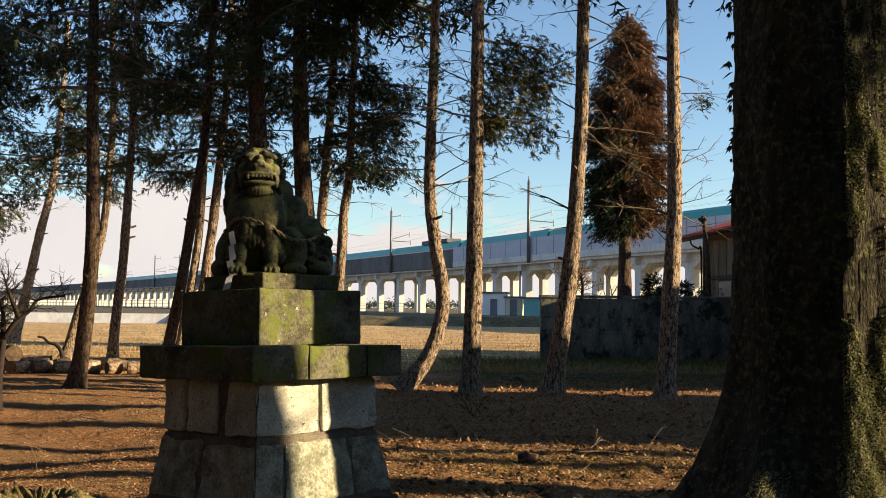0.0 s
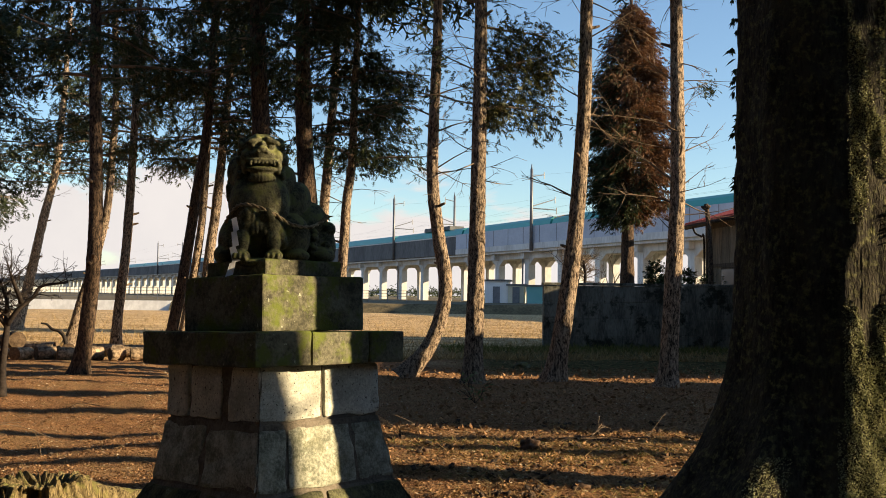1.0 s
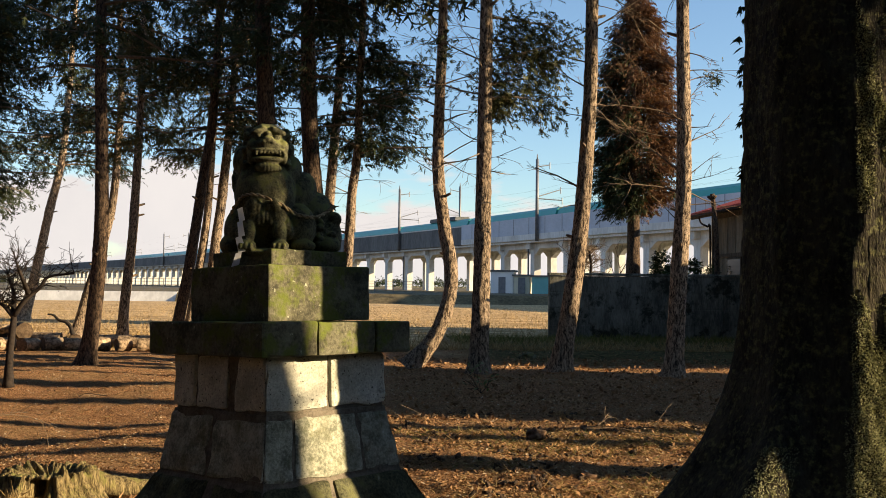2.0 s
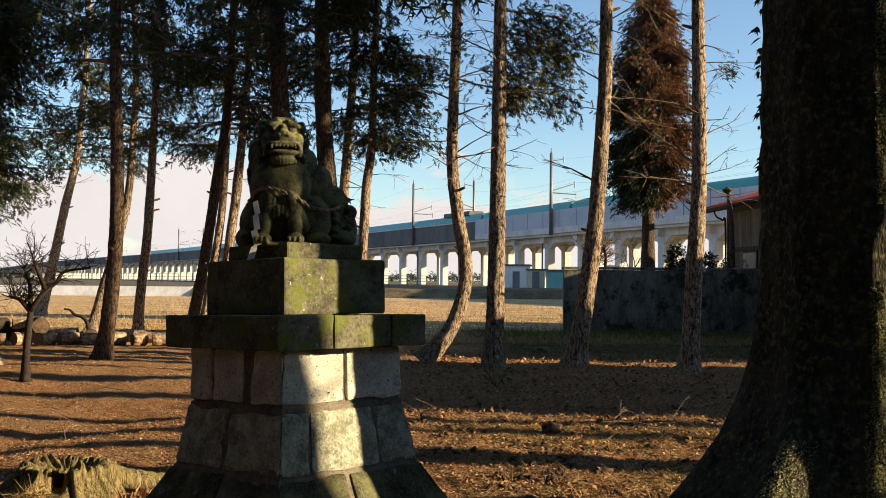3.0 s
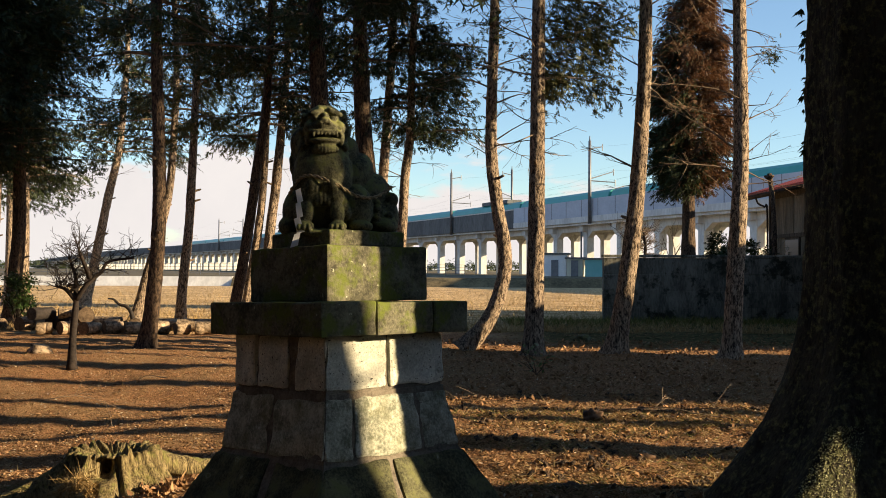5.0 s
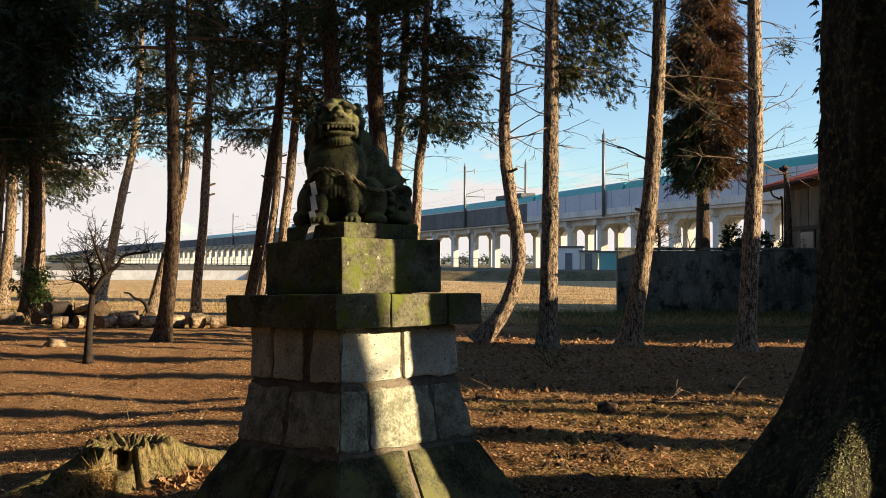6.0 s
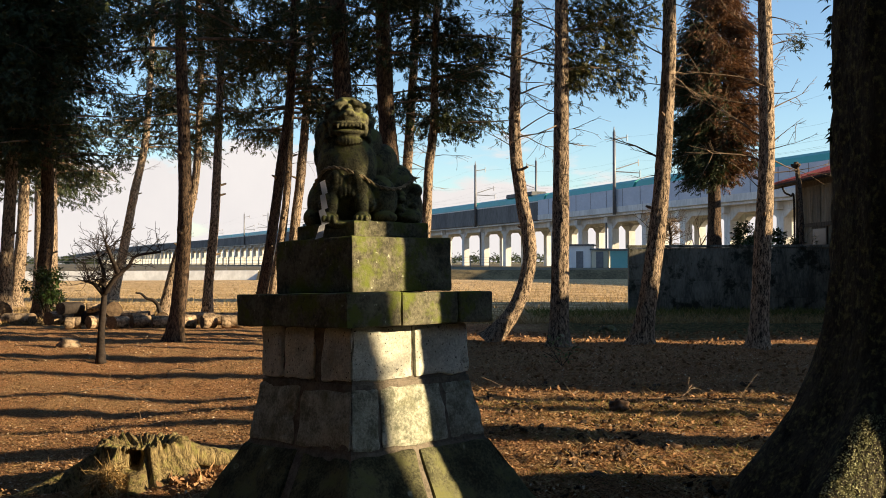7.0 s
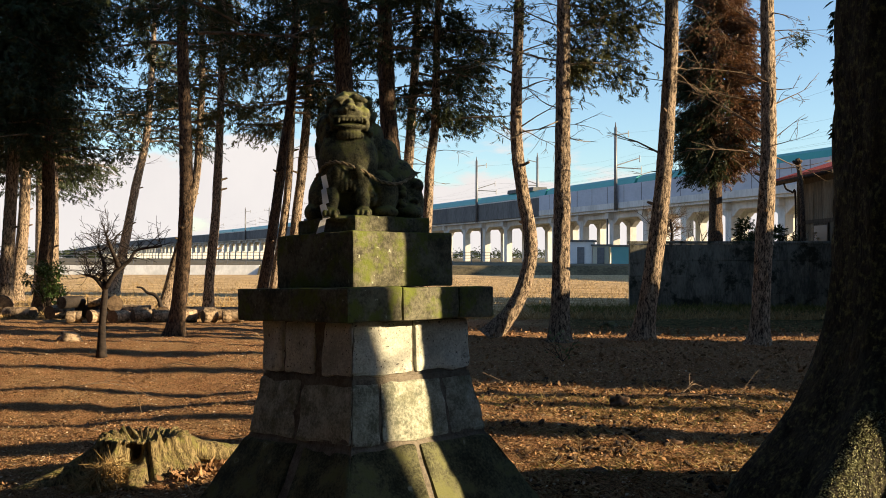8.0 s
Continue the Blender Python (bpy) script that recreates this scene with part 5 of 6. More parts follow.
def build_house():
    h = thing("garden_shed", (12.1, 31.45, 0), "small weathered board outbuilding with a red sheet roof", "building")
    bm = bmesh.new()
    box(bm, 0.17, 6, 0.12, 4.0, 0, 4.2)
    part("wall_core", bm, wood_dark, h)
    rng = random.Random(3)
    y = 0.12
    while y < 3.9:
        bm = bmesh.new()
        box(bm, 0.125 - rng.uniform(0, 0.01), 0.165, y, y + 0.235, 0.1, 4.2)
        part("wall_board", bm, wood_wall, h)
        y += 0.25
    for y0, y1, z0, z1 in ((3.9, 4.04, 0, 4.2), (0.1, 3.89, 2.62, 2.74), (0.1, 3.89, 3.96, 4.1)):
        bm = bmesh.new()
        box(bm, 0.06, 0.112, y0, y1, z0, z1)
        part("timber", bm, wood_dark, h)
    win = bmesh.new()
    box(win, 0.07, 0.112, 1.2, 2.5, 1.95, 2.6)
    wob = part("window", win, wood_dark, h, "dark-framed window")
    g = bmesh.new()
    box(g, 0.06, 0.066, 1.27, 2.43, 2.02, 2.53)
    part("pane", g, glass_dark, wob)
    # mono-pitch roof rising to the right, with ribs along the slope
    ang = math.atan2(0.62, 2.0)
    def lifted(bm):
        bm.transform(Matrix.Translation((-0.25, 0, 4.18)) @ Matrix.Rotation(-ang, 4, "Y"))
    bm = bmesh.new()
    box(bm, 0, 4.0, -0.1, 5.5, 0, 0.05)
    lifted(bm)
    part("roof", bm, roof_red, h)
    for k in range(15):
        bm = bmesh.new()
        box(bm, 0, 4.0, -0.09 + k * 0.385, -0.04 + k * 0.385, 0.052, 0.10, 0.01)
        lifted(bm)
        part("roof_rib", bm, roof_red, h)
    bm = bmesh.new()
    box(bm, 0.0, 0.06, -0.08, 5.48, -0.14, -0.004)
    lifted(bm)
    part("fascia", bm, wood_dark, h)
    v, f = [], []
    tube(v, f, bent([(-0.30, -0.1, 4.13), (-0.30, 5.4, 4.13)]), [0.06, 0.06], 8)
    tube(v, f, curve_points(bent([(-0.28, 4.4, 4.08), (-0.2, 4.35, 3.86), (-0.02, 4.25, 3.74), (0.03, 4.1, 3.5), (0.03, 4.1, 0.1)]), 4), [0.035] * 17, 7)
    part_mesh("gutter", mesh_from("gutter", v, f, iron, True), h, "dark gutter and downpipe")


build_house()


def build_pollard():
    ob = thing("pollarded_tree", (11.18, 32.4, 0), "pollarded garden tree with knobbly stubs beside the shed", "tree")
    v, f = [], []
    rng = random.Random(6)
    tube(v, f, curve_points(bent([(0.15, 0, 0), (0.1, 0, 2.4), (0.05, 0, 3.7), (-0.06, 0, 4.6)]), 5), [0.085] * 8 + [0.075] * 8, 9, 0.12, rng)
    part_mesh("trunk", mesh_from("trunk", v, f, bark_dark_shaded, True), ob)
    v, f = [], []
    for k in range(7):
        a = rng.uniform(0, 6.28)
        p = Vector((-0.06, 0, 4.45))
        d = Vector((math.cos(a), math.sin(a), 0.5))
        tube(v, f, [p, p + d * 0.08, p + d * 0.15], [0.055, 0.06, 0.035], 7, 0.25, rng)
    part_mesh("stub_cluster", mesh_from("stub_cluster", v, f, bark_dark_shaded, True), ob)


build_pollard()


# ---- viaduct ----
LINE = curve_points(bent([(63, 2, 0), (46.0, 50, 0), (28.7, 98, 0), (1.5, 174, 0), (-67, 338, 0), (-190, 600, 0), (-490, 1330, 0)]), 24)
LINE_LEN = [0.0]
for a, b in zip(LINE, LINE[1:]):
    LINE_LEN.append(LINE_LEN[-1] + (b - a).length)


def along(s, off=0.0):
    """Point and heading on the line of the near parapet; off goes away from the grove."""
    k = max(0, min(len(LINE) - 2, int(np.searchsorted(LINE_LEN, s)) - 1))
    a, b = LINE[k], LINE[k + 1]
    d = (b - a).normalized()
    n = Vector((d.y, -d.x, 0))
    return a + d * (s - LINE_LEN[k]) + n * off, d, n


def ribbon(s0, s1, profile, step=6.0):
    """A closed section (off, z) drawn along the line."""
    n = max(2, int((s1 - s0) / step))
    v, f, m = [], [], len(profile)
    for i in range(n + 1):
        s = s0 + (s1 - s0) * i / n
        for o, z in profile:
            p, d, nn = along(s, o)
            v.append((p.x, p.y, z))
    for i in range(n):
        for k in range(m):
            q = (k + 1) % m
            f.append((i * m + k, i * m + q, (i + 1) * m + q, (i + 1) * m + k))
    f.append(tuple(range(m))[::-1])
    f.append(tuple(n * m + k for k in range(m)))
    return v, f


def s_at(y):
    return LINE_LEN[min(range(len(LINE)), key=lambda i: abs(LINE[i].y - y))] + (y - LINE[min(range(len(LINE)), key=lambda i: abs(LINE[i].y - y))].y) * 1.062


def build_viaduct():
    vi = thing("railway_viaduct", (0, 0, 0), "long concrete railway viaduct on rows of square columns", "viaduct", kind="structure")
    s_split, s_end = s_at(143), LINE_LEN[-1]
    def strip(name, s0, s1, prof, mat, label=""):
        v, f = ribbon(s0, s1, prof)
        part_mesh(name, mesh_from(name, v, f, mat), vi, label)
    # deck, edge beam, parapets
    strip("deck", 0, s_end, [(0.25, 6.95), (10.6, 6.95), (10.6, 7.6), (0.25, 7.6)], concrete)
    strip("edge_beam", 0, s_split, [(-0.05, 7.25), (0.35, 7.15), (0.35, 7.95), (-0.05, 7.95)], concrete)
    strip("edge_beam", s_split, s_end, [(-0.05, 7.25), (0.35, 7.15), (0.35, 7.95), (-0.05, 7.95)], panel_dark, "stained older edge beam")
    strip("far_edge_beam", 0, s_end, [(10.5, 7.15), (10.9, 7.25), (10.9, 7.95), (10.5, 7.95)], concrete)
    strip("noise_barrier", 0, s_split, [(0.0, 7.954), (0.22, 7.954), (0.22, 10.0), (0.0, 10.0)], panel_mat, "smooth blue-grey noise barrier")
    strip("parapet", s_split, s_end, [(0.0, 7.954), (0.22, 7.954), (0.22, 9.75), (0.0, 9.75)], panel_dark, "darker old concrete parapet")
    strip("coping", s_split, s_end, [(-0.06, 9.754), (0.28, 9.754), (0.28, 9.9), (-0.06, 9.9)], concrete)
    strip("far_parapet", 0, s_end, [(10.6, 7.954), (10.8, 7.954), (10.8, 9.6), (10.6, 9.6)], panel_mat)
    for o in (1.3, 8.2):
        strip("long_beam", 0, s_end, [(o, 6.25), (o + 0.8, 6.25), (o + 0.8, 6.96), (o, 6.96)], concrete)
    # columns with haunched cross beams
    col = bmesh.new()
    box(col, -0.5, 0.5, -0.45, 0.45, -0.5, 6.3)
    me_col = bpy.data.meshes.new("column")
    col.to_mesh(me_col); col.free(); me_col.materials.append(concrete)
    cap = bmesh.new()
    box(cap, -0.44, 0.44, 0.6, 9.7, 6.22, 6.93)
    me_cap = bpy.data.meshes.new("cross_beam")
    cap.to_mesh(me_cap); cap.free(); me_cap.materials.append(concrete)
    hv = [(x, -0.36, z) for x, z in ((0.5, 6.24), (1.7, 6.24), (0.5, 5.45))] + [(x, 0.36, z) for x, z in ((0.5, 6.24), (1.7, 6.24), (0.5, 5.45))]
    me_h = mesh_from("haunch", hv, [(0, 2, 1), (3, 4, 5), (0, 1, 4, 3), (1, 2, 5, 4), (2, 0, 3, 5)], concrete)
    s = s_at(102.3) - 8.2 * 9
    k = 0
    while s < min(s_end - 5, s_at(700)):
        p, d, n = along(s)
        turn = math.degrees(math.atan2(d.y, d.x))
        base = pose(p.x, p.y, 0, 0, 0, turn)      # local x along the track, local y towards the grove
        for o in (1.7, 8.6):
            c = new("column", me_col)
            c.parent, c.matrix_basis = vi, base @ pose(0, -o, 0)
            for rz in (0, 180):
                q = new("haunch", me_h)
                q.parent, q.matrix_basis = vi, base @ pose(0, -o, 0, 0, 0, rz)
        b = new("cross_beam", me_cap)
        b.parent, b.matrix_basis = vi, base @ pose(0, 0, 0, 0, 0, 180)
        if k % 5 == 2:
            bm = bmesh.new()
            box(bm, -0.09, 0.09, -0.02, 0.12, 0.2, 7.2)
            o = part("downpipe", bm, steel, vi)
            o.matrix_basis = base @ pose(0.9, -1.2, 0)
        s += 8.2
        k += 1
    # barrier joints
    jm = bmesh.new()
    box(jm, -0.03, 0.03, 0.0, 0.03, 7.96, 9.98)
    me_j = bpy.data.meshes.new("barrier_post")
    jm.to_mesh(me_j); jm.free(); me_j.materials.append(steel)
    s = 60.0
    while s < s_split:
        p, d, n = along(s)
        j = new("barrier_post", me_j)
        j.parent, j.matrix_basis = vi, pose(p.x, p.y, 0, 0, 0, math.degrees(math.atan2(d.y, d.x)))
        s += 4.1


build_viaduct()


def mast(s, near, top):
    p, d, n = along(s, -0.3 if near else 10.9)
    turn = math.degrees(math.atan2(d.y, d.x))
    ob = thing("catenary_mast", (p.x, p.y, 7.0 if near else 7.9), "slim grey steel railway catenary mast with bracket arms", "mast", "catenary masts along the viaduct", turn)
    z0 = 0.0
    v, f = [], []
    tube(v, f, bent([(0, 0, z0), (0, 0, top - 7.0 - 0.5)]), [0.22, 0.17], 8)
    part_mesh("pole", mesh_from("pole", v, f, steel, True), ob)
    v, f = [], []
    tube(v, f, bent([(0, 0, top - 7.5), (0, 0, top - 6.9)]), [0.10, 0.05], 6)
    part_mesh("finial", mesh_from("finial", v, f, steel, True), ob)
    sgn = -1 if near else 1
    for za, zb, ln in ((top - 7.4 - 1.0, top - 7.4 - 0.7, 1.7), (top - 7.4 - 4.6, top - 7.4 - 3.6, 3.2), (top - 7.4 - 4.8, top - 7.4 - 4.9, 3.4)):
        v, f = [], []
        tube(v, f, bent([(0, 0, za), (0, sgn * ln, zb)]), [0.075, 0.06], 5)
        tube(v, f, bent([(0, sgn * ln, zb - 0.5), (0, sgn * ln, zb + 0.3)]), [0.06, 0.06], 5)
        part_mesh("bracket_arm", mesh_from("bracket_arm", v, f, steel), ob)


NEAR_MASTS = [s_at(121.8) + 44.4 * k for k in (-1, 0, 1, 2, 3, 4, 5, 6, 7)]
FAR_MASTS = [s_at(168 - 3.5) + 47.5 * k for k in (-1, 0, 1, 2, 3, 4)]
for s in NEAR_MASTS:
    mast(s, True, 17.3)
for s in FAR_MASTS:
    mast(s, False, 17.5)


def build_wires():
    for off, zs in ((-1.0 + 1.0, (16.3,)), (3.0, (13.6, 12.4)), (7.6, (13.6, 12.4)), (10.6, (16.4,))):
        for z in zs:
            ob = thing("overhead_wire", tuple(along(60, off)[0] + Vector((0, 0, z))), "thin dark overhead railway wire", "wire", "overhead wires")
            o = ob.location
            pts = []
            s0 = 30
            while s0 < 420:
                u = ((s0 - NEAR_MASTS[0]) / 46) % 1
                p = along(s0, off)[0]
                pts.append(Vector((p.x, p.y, z - (1.2 if z > 13 else 0.1) * 4 * u * (1 - u))) - o)
                s0 += 5.75
            v, f = [], []
            tube(v, f, pts, [0.006] * len(pts), 4)
            part_mesh("wire", mesh_from("wire", v, f, steel), ob)


build_wires()


TRAIN_TAIL = 50.0


def build_train():
    tr = thing("express_train", tuple(along(s_at(TRAIN_TAIL), 3.2)[0] + Vector((0, 0, 7.6))), "long teal and white high-speed train passing on the viaduct", "train")
    o = tr.location
    prof = [(1.55, 7.75), (1.45, 9.2), (1.5, 10.2), (1.75, 10.85), (2.3, 11.15), (4.1, 11.15), (4.65, 10.85), (4.9, 10.2), (4.95, 9.2), (4.85, 7.75)]
    s = s_at(TRAIN_TAIL)
    # long tapering tail
    v, f, m = [], [], len(prof)
    for k in range(9):
        u = k / 8
        for off, z in prof:
            q = along(s - 10 * u, 3.2 + (off - 3.2) * (1 - 0.6 * u * u))[0]
            v.append(Vector((q.x, q.y, 7.75 + (z - 7.75) * (1 - 0.8 * u ** 1.7))) - o)
    for k in range(8):
        f += [(k * m + i, k * m + (i + 1) % m, (k + 1) * m + (i + 1) % m, (k + 1) * m + i) for i in range(m)]
    f.append(tuple(8 * m + i for i in range(m)))
    part_mesh("tail_nose", mesh_from("tail_nose", v, f, train_teal, True), tr, "sloping streamlined teal nose")
    for k in range(14):
        v, f = ribbon(s, s + 24.4, prof, 6)
        v = [Vector(q) - o for q in v]
        car = part_mesh("carriage", mesh_from("carriage", v, f, train_teal), tr)
        lo = [(1.40, 7.9), (1.44, 7.9), (1.40, 9.25), (1.36, 9.25)]
        v, f = ribbon(s, s + 24.4, lo, 6)
        part_mesh("white_side", mesh_from("white_side", [Vector(q) - o for q in v], f, train_white), car, "white lower side")
        if k in (4, 9):
            v, f = ribbon(s + 5, s + 14, [(2.0, 11.154), (2.1, 11.7), (4.3, 11.7), (4.4, 11.154)], 3)
            part_mesh("roof_fairing", mesh_from("roof_fairing", [Vector(q) - o for q in v], f, panel_dark), car, "grey roof equipment fairing")
        s += 25


build_train()


# ---- far side of the field ----
def build_field_edge():
    b = thing("canal_bank", (0, 0, 0), "low pale concrete bank along the far edge of the field", "bank", kind="structure")
    bm = bmesh.new()
    hexa(bm, [(-160, 92, -0.2), (-16, 89.4, -0.2), (-16, 91.4, -0.2), (-160, 94, -0.2), (-160, 92.5, 0.82), (-16, 89.9, 0.82), (-16, 90.4, 0.82), (-160, 93, 0.82)], 0)
    part("bank_wall", bm, concrete, b)
    bm = bmesh.new()
    hexa(bm, [(-15.98, 88.5, -0.2), (60, 87, -0.2), (60, 89.08, -0.2), (-15.98, 91.4, -0.2), (-15.98, 90.0, 0.76), (60, 88.7, 0.76), (60, 89.06, 0.76), (-15.98, 90.4, 0.76)], 0)
    part("earth_slope", bm, bank_earth, b, "dark grassy earth slope")
    bm = bmesh.new()
    hexa(bm, [(-160, 93.1, -0.2), (60, 89.1, -0.2), (60, 320, -0.2), (-400, 700, -0.2), (-160, 93.1, 0.78), (60, 89.1, 0.78), (60, 320, 0.9), (-400, 700, 0.9)], 0)
    part("bank_top", bm, bank_earth, b, "grassy level bank top")
    f = thing("railing_fence", (-45, 110, 0.78), "long low grey mesh fence below the viaduct", "fence")
    bm = bmesh.new()
    box(bm, 0, 0.06, 0, 0.06, 0, 1.25)
    post_ob = part("post", bm, steel, f)
    post_ob.matrix_basis = pose(-40, 0, 0)
    for k in range(1, 46):
        o = new("post", post_ob.data)
        o.parent, o.matrix_basis = f, pose(k * 2 - 40, 0, 0)
    for z in (0.3, 0.6, 0.9, 1.2):
        bm = bmesh.new()
        box(bm, -40, 50, 0.02, 0.04, z, z + 0.04)
        part("rail", bm, steel, f)


build_field_edge()


def shed(name, at, size, mat, label, turn, door_mat=None):
    h = thing(name, at, label, "building", turn=turn)
    w, d, t = size
    bm = bmesh.new()
    box(bm, -w / 2, w / 2, -d / 2, d / 2, 0, t)
    part("wall", bm, mat, h)
    bm = bmesh.new()
    box(bm, -w / 2 - 0.2, w / 2 + 0.2, -d / 2 - 0.2, d / 2 + 0.2, t + 0.004, t + 0.2)
    part("roof", bm, panel_dark, h)
    bm = bmesh.new()
    box(bm, -0.4, 0.4, -d / 2 - 0.06, -d / 2 - 0.004, 0.02, min(1.9, t - 0.15))
    part("door", bm, door_mat or steel, h)


shed("switchgear_hut", (15.9, 118, 0.75), (2.6, 3, 2.5), white_paint, "small white equipment hut under the viaduct", -14)
shed("store_shed", (18.0, 117, 0.75), (1.8, 3, 2.0), cream, "small cream store shed under the viaduct", -14)
shed("teal_shed", (20.2, 114, 0.75), (3.0, 3, 1.9), teal_sheet, "teal corrugated sheet shed under the viaduct", -14, teal_sheet)


def far_woods():
    ob = thing("far_woods", (0, 900, 0), "hazy bare and evergreen trees on the horizon", "trees", kind="stuff")
    rng = random.Random(33)
    pos, way, up, size = [], [], [], []
    for _ in range(420):
        x, y = rng.uniform(-560, 420), rng.uniform(-150, 260)
        h = rng.uniform(4, 9)
        for _ in range(26):
            pos.append((x + rng.gauss(0, 3), y + rng.gauss(0, 2), abs(rng.gauss(h * 0.5, h * 0.25))))
            way.append((rng.uniform(-1, 1), rng.uniform(-1, 1), rng.uniform(-0.2, 1)))
            up.append((rng.uniform(-1, 1), rng.uniform(-1, 1), 0.5))
            size.append(rng.uniform(2, 4))
    part_mesh("foliage", scatter("foliage", pos, way, up, size, green), ob)


far_woods()


# ---- litter, grass and twigs on the ground ----
def ground_litter():
    a = np.random.RandomState(3)
    def lay(name, n, mat, tv, tf, lo, hi, x_half, y0, y1, label, tilt=0.35, power=1.6):
        y = y0 + (y1 - y0) * a.rand(n) ** power
        x = (a.rand(n) * 2 - 1) * (0.47 * y + x_half)
        keep = (np.abs(x - PED.x) + np.abs(y - PED.y)) > 1.0
        x, y = x[keep], y[keep]
        z = np.array([ground_height(p, q) for p, q in zip(x, y)]) + 0.006
        m = len(x)
        az = a.rand(m) * 2 * np.pi
        way = np.stack([np.cos(az), np.sin(az), a.normal(0, tilt, m)], 1)
        up = np.stack([a.normal(0, tilt, m), a.normal(0, tilt, m), np.ones(m)], 1)
        ob = tagged(new(name, scatter(name, np.stack([x, y, z], 1), way, up, a.uniform(lo, hi, m), mat, tv, tf)), label, "litter", kind="stuff")
    lay("leaf_litter", 120000, litter, LEAF_V, LEAF_F, 0.014, 0.048, 1, 5.0, 25, "fallen reddish-brown leaves and needles on the earth")
    lay("chip_litter", 80000, curled, LEAF_V, LEAF_F, 0.010, 0.032, 1, 5.0, 17, "curled brown leaves and bark flakes on the earth", 0.7)
    lay("pale_leaf_litter", 15000, pale_litter, LEAF_V, LEAF_F, 0.018, 0.048, 1, 5.0, 22, "scattered pale dry leaves on the earth")
    lay("needle_litter", 40000, straw, BLADE_V, BLADE_F, 0.05, 0.16, 1, 5.0, 22, "dry needles and straw on the earth", 0.2)
    m = 4500
    q = np.column_stack([a.uniform(0.5, 9, m), a.uniform(12, 22, m)])
    z = np.array([ground_height(*p) for p in q]) + a.uniform(0, 0.03, m)
    az = a.rand(m) * 2 * np.pi
    tagged(new("curled_leaf_litter", scatter("curled_leaf_litter", np.column_stack([q, z]), np.stack([np.cos(az), np.sin(az), a.normal(0, 0.8, m)], 1), a.normal(0, 1, (m, 3)), a.uniform(0.03, 0.10, m), litter, LEAF_V, LEAF_F)), "large curled brown leaves under the tall trunks", "litter", kind="stuff")
    # a thicker drift of leaves, bark chips and clods on the open side of the pedestal
    def drift(name, n, mat, tv, tf, lo, hi, label, tilt):
        x, y = a.uniform(-0.2, 4.2, n), a.uniform(6.4, 12.6, n)
        patch = np.array([noise.noise(Vector((p * 1.3, q * 1.6, 2))) + 0.5 * noise.noise(Vector((p * 4, q * 4, 6))) for p, q in zip(x, y)])
        keep = (patch > -0.05) & (np.abs(x - PED.x) + np.abs(y - PED.y) > 1.15)
        x, y = x[keep], y[keep]
        m = len(x)
        z = np.array([ground_height(p, q) for p, q in zip(x, y)]) + a.uniform(0.0, 0.02, m)
        az = a.rand(m) * 2 * np.pi
        tagged(new(name, scatter(name, np.column_stack([x, y, z]), np.stack([np.cos(az), np.sin(az), a.normal(0, tilt, m)], 1), np.stack([a.normal(0, tilt, m), a.normal(0, tilt, m), np.ones(m)], 1), a.uniform(lo, hi, m), mat, tv, tf)), label, "litter", kind="stuff")
    drift("leaf_drift", 15000, litter, LEAF_V, LEAF_F, 0.02, 0.055, "thick drift of curled brown leaves", 0.7)
    drift("straw_drift", 12000, straw, BLADE_V, BLADE_F, 0.06, 0.20, "matted dry straw among the leaves", 0.25)
    chip_v = np.array([(x, y, z) for x in (-0.5, 0.5) for y in (-0.28, 0.28) for z in (-0.12, 0.16)]) * np.array((1, 1, 1))
    chip_f = np.array([(0, 1, 3), (0, 3, 2), (4, 6, 7), (4, 7, 5), (0, 4, 5), (0, 5, 1), (2, 3, 7), (2, 7, 6), (1, 5, 7), (1, 7, 3), (0, 2, 6), (0, 6, 4)])
    drift("bark_chips", 900, bark_dark_shaded, chip_v, chip_f, 0.03, 0.09, "scattered dark chips of bark and clods", 0.5)
    # grass in loose patches
    pts = []
    for cx, cy, r, m in ((1.9, 9.9, 0.7, 900), (3.0, 10.6, 0.9, 1300), (2.4, 8.1, 0.4, 300), (0.9, 10.9, 0.5, 400), (-3.15, 8.7, 0.16, 220), (1.1, 8.8, 0.25, 160), (2.2, 7.4, 0.5, 300), (1.0, 7.2, 0.35, 250)):
        q = a.normal(0, 1, (int(m * 1.8), 2)) * r * np.array((1, 0.5)) + (cx, cy)
        pts.append(q)
    q = np.concatenate(pts)
    m = len(q)
    z = np.array([ground_height(*p) for p in q])
    az = a.rand(m) * 2 * np.pi
    way = np.stack([np.cos(az), np.sin(az), a.uniform(0.05, 0.8, m)], 1)
    pos = np.column_stack([q, z])
    half = a.rand(m) < 0.55
    for nm, sel, mat, lab in (("dry_grass", half, straw, "flattened straw-coloured grass tufts"), ("green_grass", ~half, grass_mat, "sparse dull green winter grass")):
        tagged(new(nm, scatter(nm, pos[sel], way[sel], a.normal(0, 1, (sel.sum(), 3)), a.uniform(0.05, 0.12, sel.sum()), mat, BLADE_V, BLADE_F)), lab, "grass", kind="stuff")
    m = 5200
    q = np.column_stack([a.uniform(2.5, 15, m), 30.95 - np.abs(a.normal(0, 1.6, m))])
    z = np.array([ground_height(*p) for p in q])
    az = a.rand(m) * 2 * np.pi
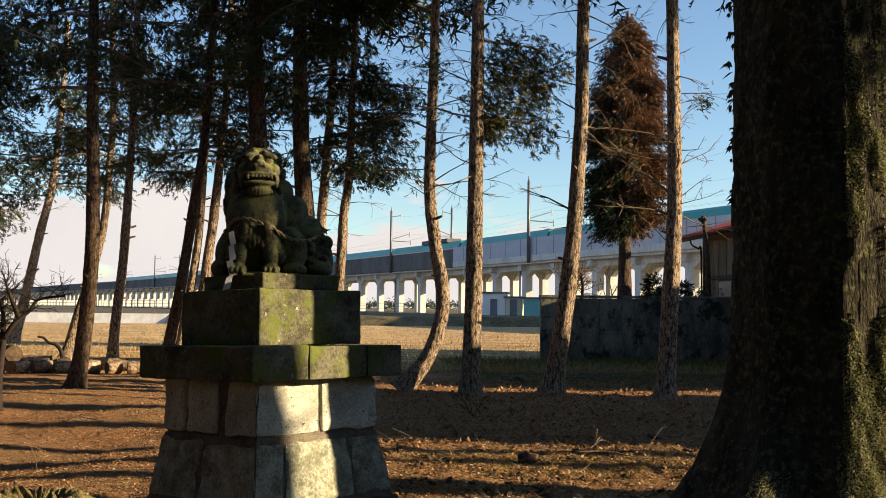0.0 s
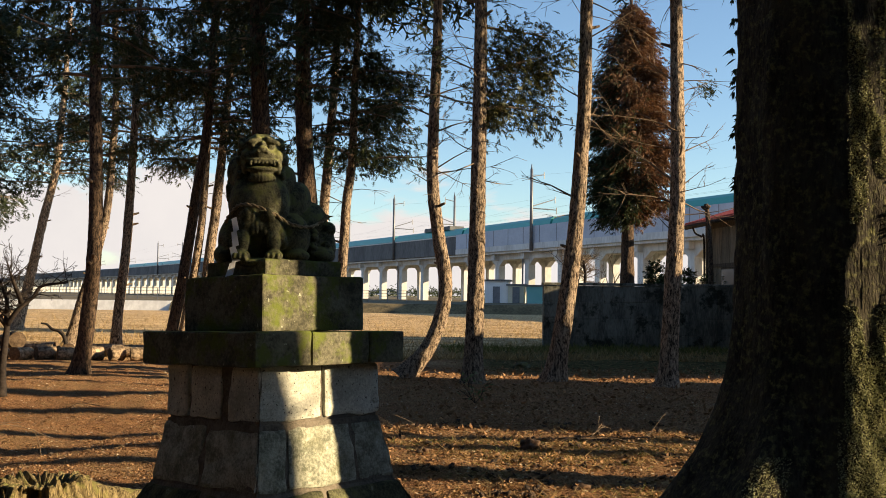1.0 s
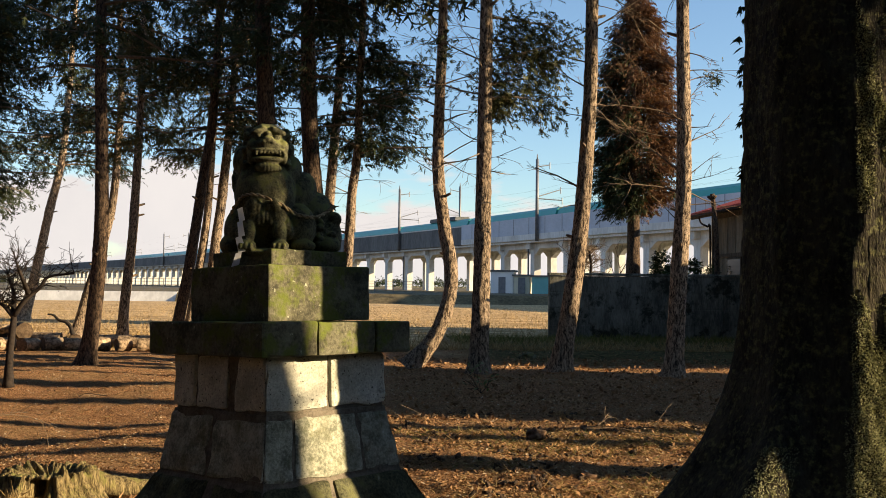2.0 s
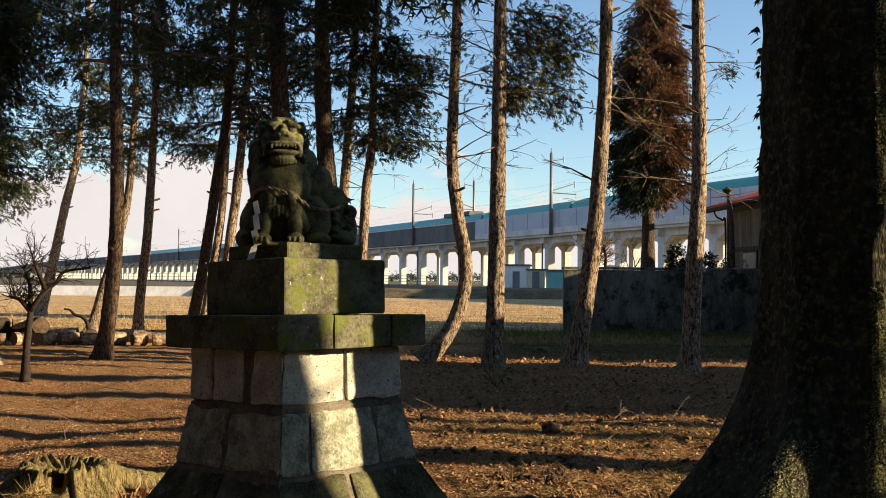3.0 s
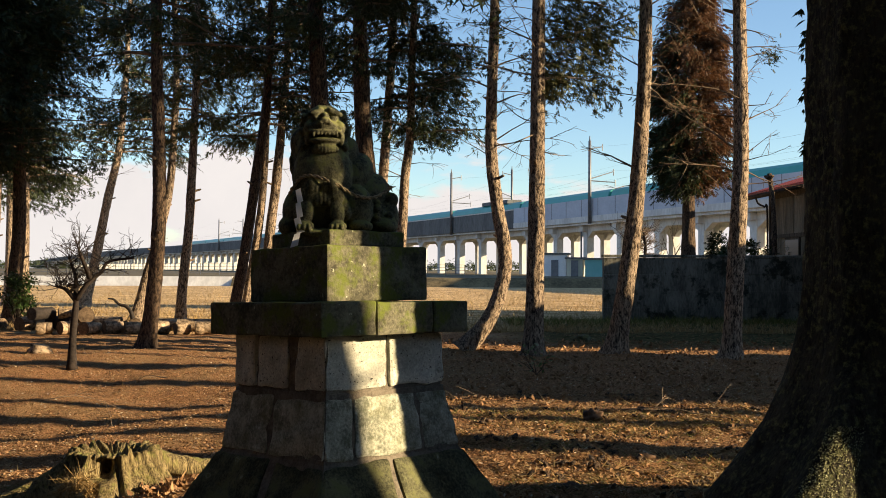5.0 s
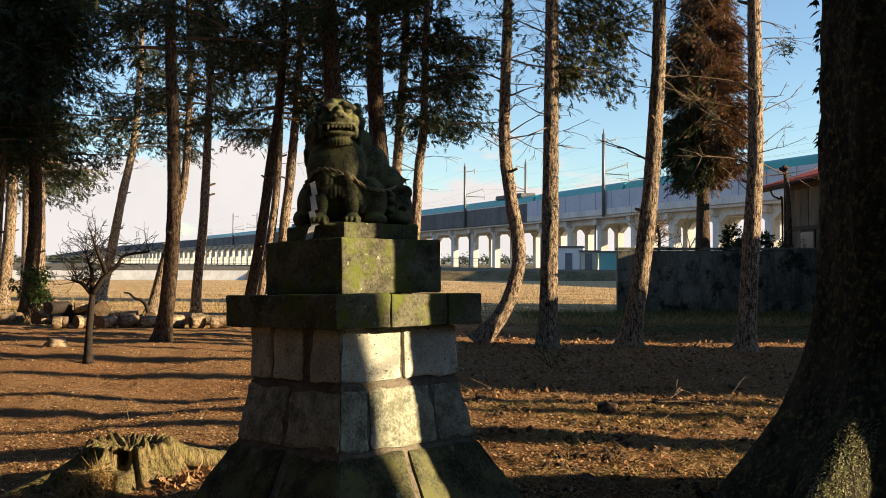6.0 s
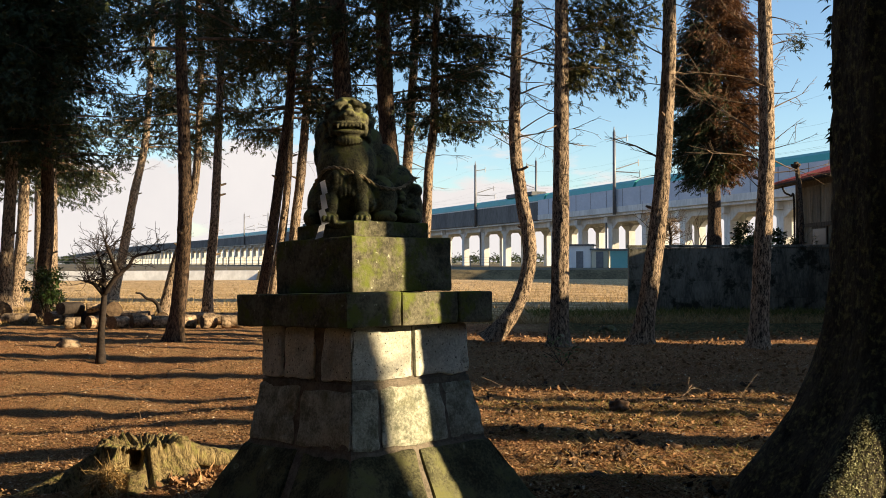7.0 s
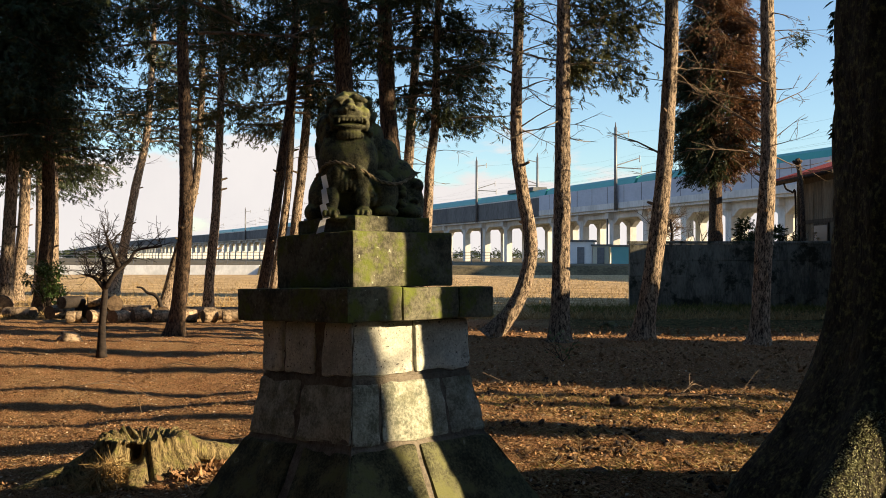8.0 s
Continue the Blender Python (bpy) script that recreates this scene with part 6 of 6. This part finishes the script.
    tagged(new("verge_grass", scatter("verge_grass", np.column_stack([q, z]), np.stack([np.cos(az), np.sin(az), a.uniform(0.3, 2.0, m)], 1), a.normal(0, 1, (m, 3)), a.uniform(0.08, 0.28, m), grass_mat, BLADE_V * np.array((1, 1.6, 1)), BLADE_F)), "rough green grass at the foot of the wall", "grass", kind="stuff")
    # stubble on the field
    m = 42000
    y = 25 + 50 * a.rand(m) ** 2
    x = (a.rand(m) * 2 - 1) * 0.5 * y
    y = np.round(y / 0.6) * 0.6 + a.normal(0, 0.07, m)
    az = a.rand(m) * 2 * np.pi
    way = np.stack([np.cos(az) * 0.6, np.sin(az) * 0.6, a.uniform(0.2, 1.4, m)], 1)
    tagged(new("field_stubble", scatter("field_stubble", np.column_stack([x, y, np.full(m, -0.02)]), way, a.normal(0, 1, (m, 3)), a.uniform(0.07, 0.20, m), straw, BLADE_V * np.array((1, 2.5, 1)), BLADE_F)), "dry straw stubble in rows on the field", "stubble", kind="stuff")


ground_litter()


def fallen_branch(at, turn, length, seed):
    ob = thing("fallen_branch", at, "thin dry fallen branch with twigs on the litter", "branch", "fallen branches", turn)
    v, f = [], []
    twigs(v, f, Vector((0, 0, 0.02)), Vector((1, 0, 0.08)), length, 0.007, random.Random(seed), 1, 0.25, 4)
    part_mesh("twig_work", mesh_from("twig_work", v, f, twig_mat), ob)


for i, (x, y, tn, ln) in enumerate(((2.1, 11.0, 10, 1.0), (2.6, 11.3, 60, 0.6), (3.2, 10.4, 160, 0.8), (1.3, 7.9, 80, 0.4), (0.9, 12.2, 190, 0.9), (-4.2, 11.8, 20, 1.0), (-3.4, 14.2, 130, 0.8), (2.9, 11.1, 5, 0.9))):
    fallen_branch((x, y, 0.0), tn, ln, 90 + i)
leafy_bush((1.72, 14.85, 0), (0.30, 0.2, 0.50), 56, sprig, "low sapling with a few leaves at a trunk's foot", 9, 0.075, 4, 0.006)


# added unseen halls on the sunny side, shading wall, grove back and path
def shade_hall(y0, y1, label, tall=3.9, deep=6.0):
    h = thing("shade_hall", (13.0, y0, 0), label, "building")
    bm = bmesh.new()
    box(bm, 0, deep, 0, y1 - y0, 0, tall)
    part("wall", bm, wood_wall, h)
    bm = bmesh.new()
    n = y1 - y0
    c, e = deep / 2, tall + 0.004
    hexa(bm, [(-0.2, 0, e), (deep + 0.2, 0, e), (deep + 0.2, n, e), (-0.2, n, e), (c - 0.2, 0.3, tall + 0.8), (c + 0.2, 0.3, tall + 0.8), (c + 0.2, n - 0.3, tall + 0.8), (c - 0.2, n - 0.3, tall + 0.8)], 0)
    part("roof", bm, wood_dark, h)


# the gap between the low and the long hall lets one sun strip through
shade_hall(9.5, 16.4, "unseen plain low timber hall added to shade the grove", 3.9, 3.0)
shade_hall(-6.0, 1.2, "unseen tall timber hall added to shade the path", 5.2, 4.0)
shade_hall(17.95, 30.5, "unseen plain long timber hall added to shade the wall")


# tall clipped hedges added behind the path and shaded side, unseen, blocking sky light
def hedge(x0, x1, y0, y1, tall):
    bm = bmesh.new()
    box(bm, x0, x1, y0, y1, -0.6, tall)
    bmesh.ops.subdivide_edges(bm, edges=bm.edges[:], cuts=14, use_grid_fill=True)
    for v in bm.verts:
        v.co += Vector((noise.noise(v.co * 0.9), noise.noise(v.co * 0.9 + Vector((9, 0, 0))), 0.6 * noise.noise(v.co * 0.7))) * 0.5
    ob = thing("sky_block_hedge", ((x0 + x1) / 2, (y0 + y1) / 2, 0), "unseen tall dark evergreen hedge added to block low sky light", "hedge", "boundary hedges")
    bm.transform(Matrix.Translation((-(x0 + x1) / 2, -(y0 + y1) / 2, 0)))
    part("hedge_body", bm, hedge_mat, ob)


hedge_mat = material("hedge_leaves", (0.012, 0.022, 0.009), (0.05, 0.065, 0.02), 3, 0.8, 1.0, None, 18, depth=0.1)
hedge(-21, -19, -14, 34, 7.0)
hedge(-21, 22, -16, -14, 8.0)
hedge(22, 24, -16, -2, 3.5)
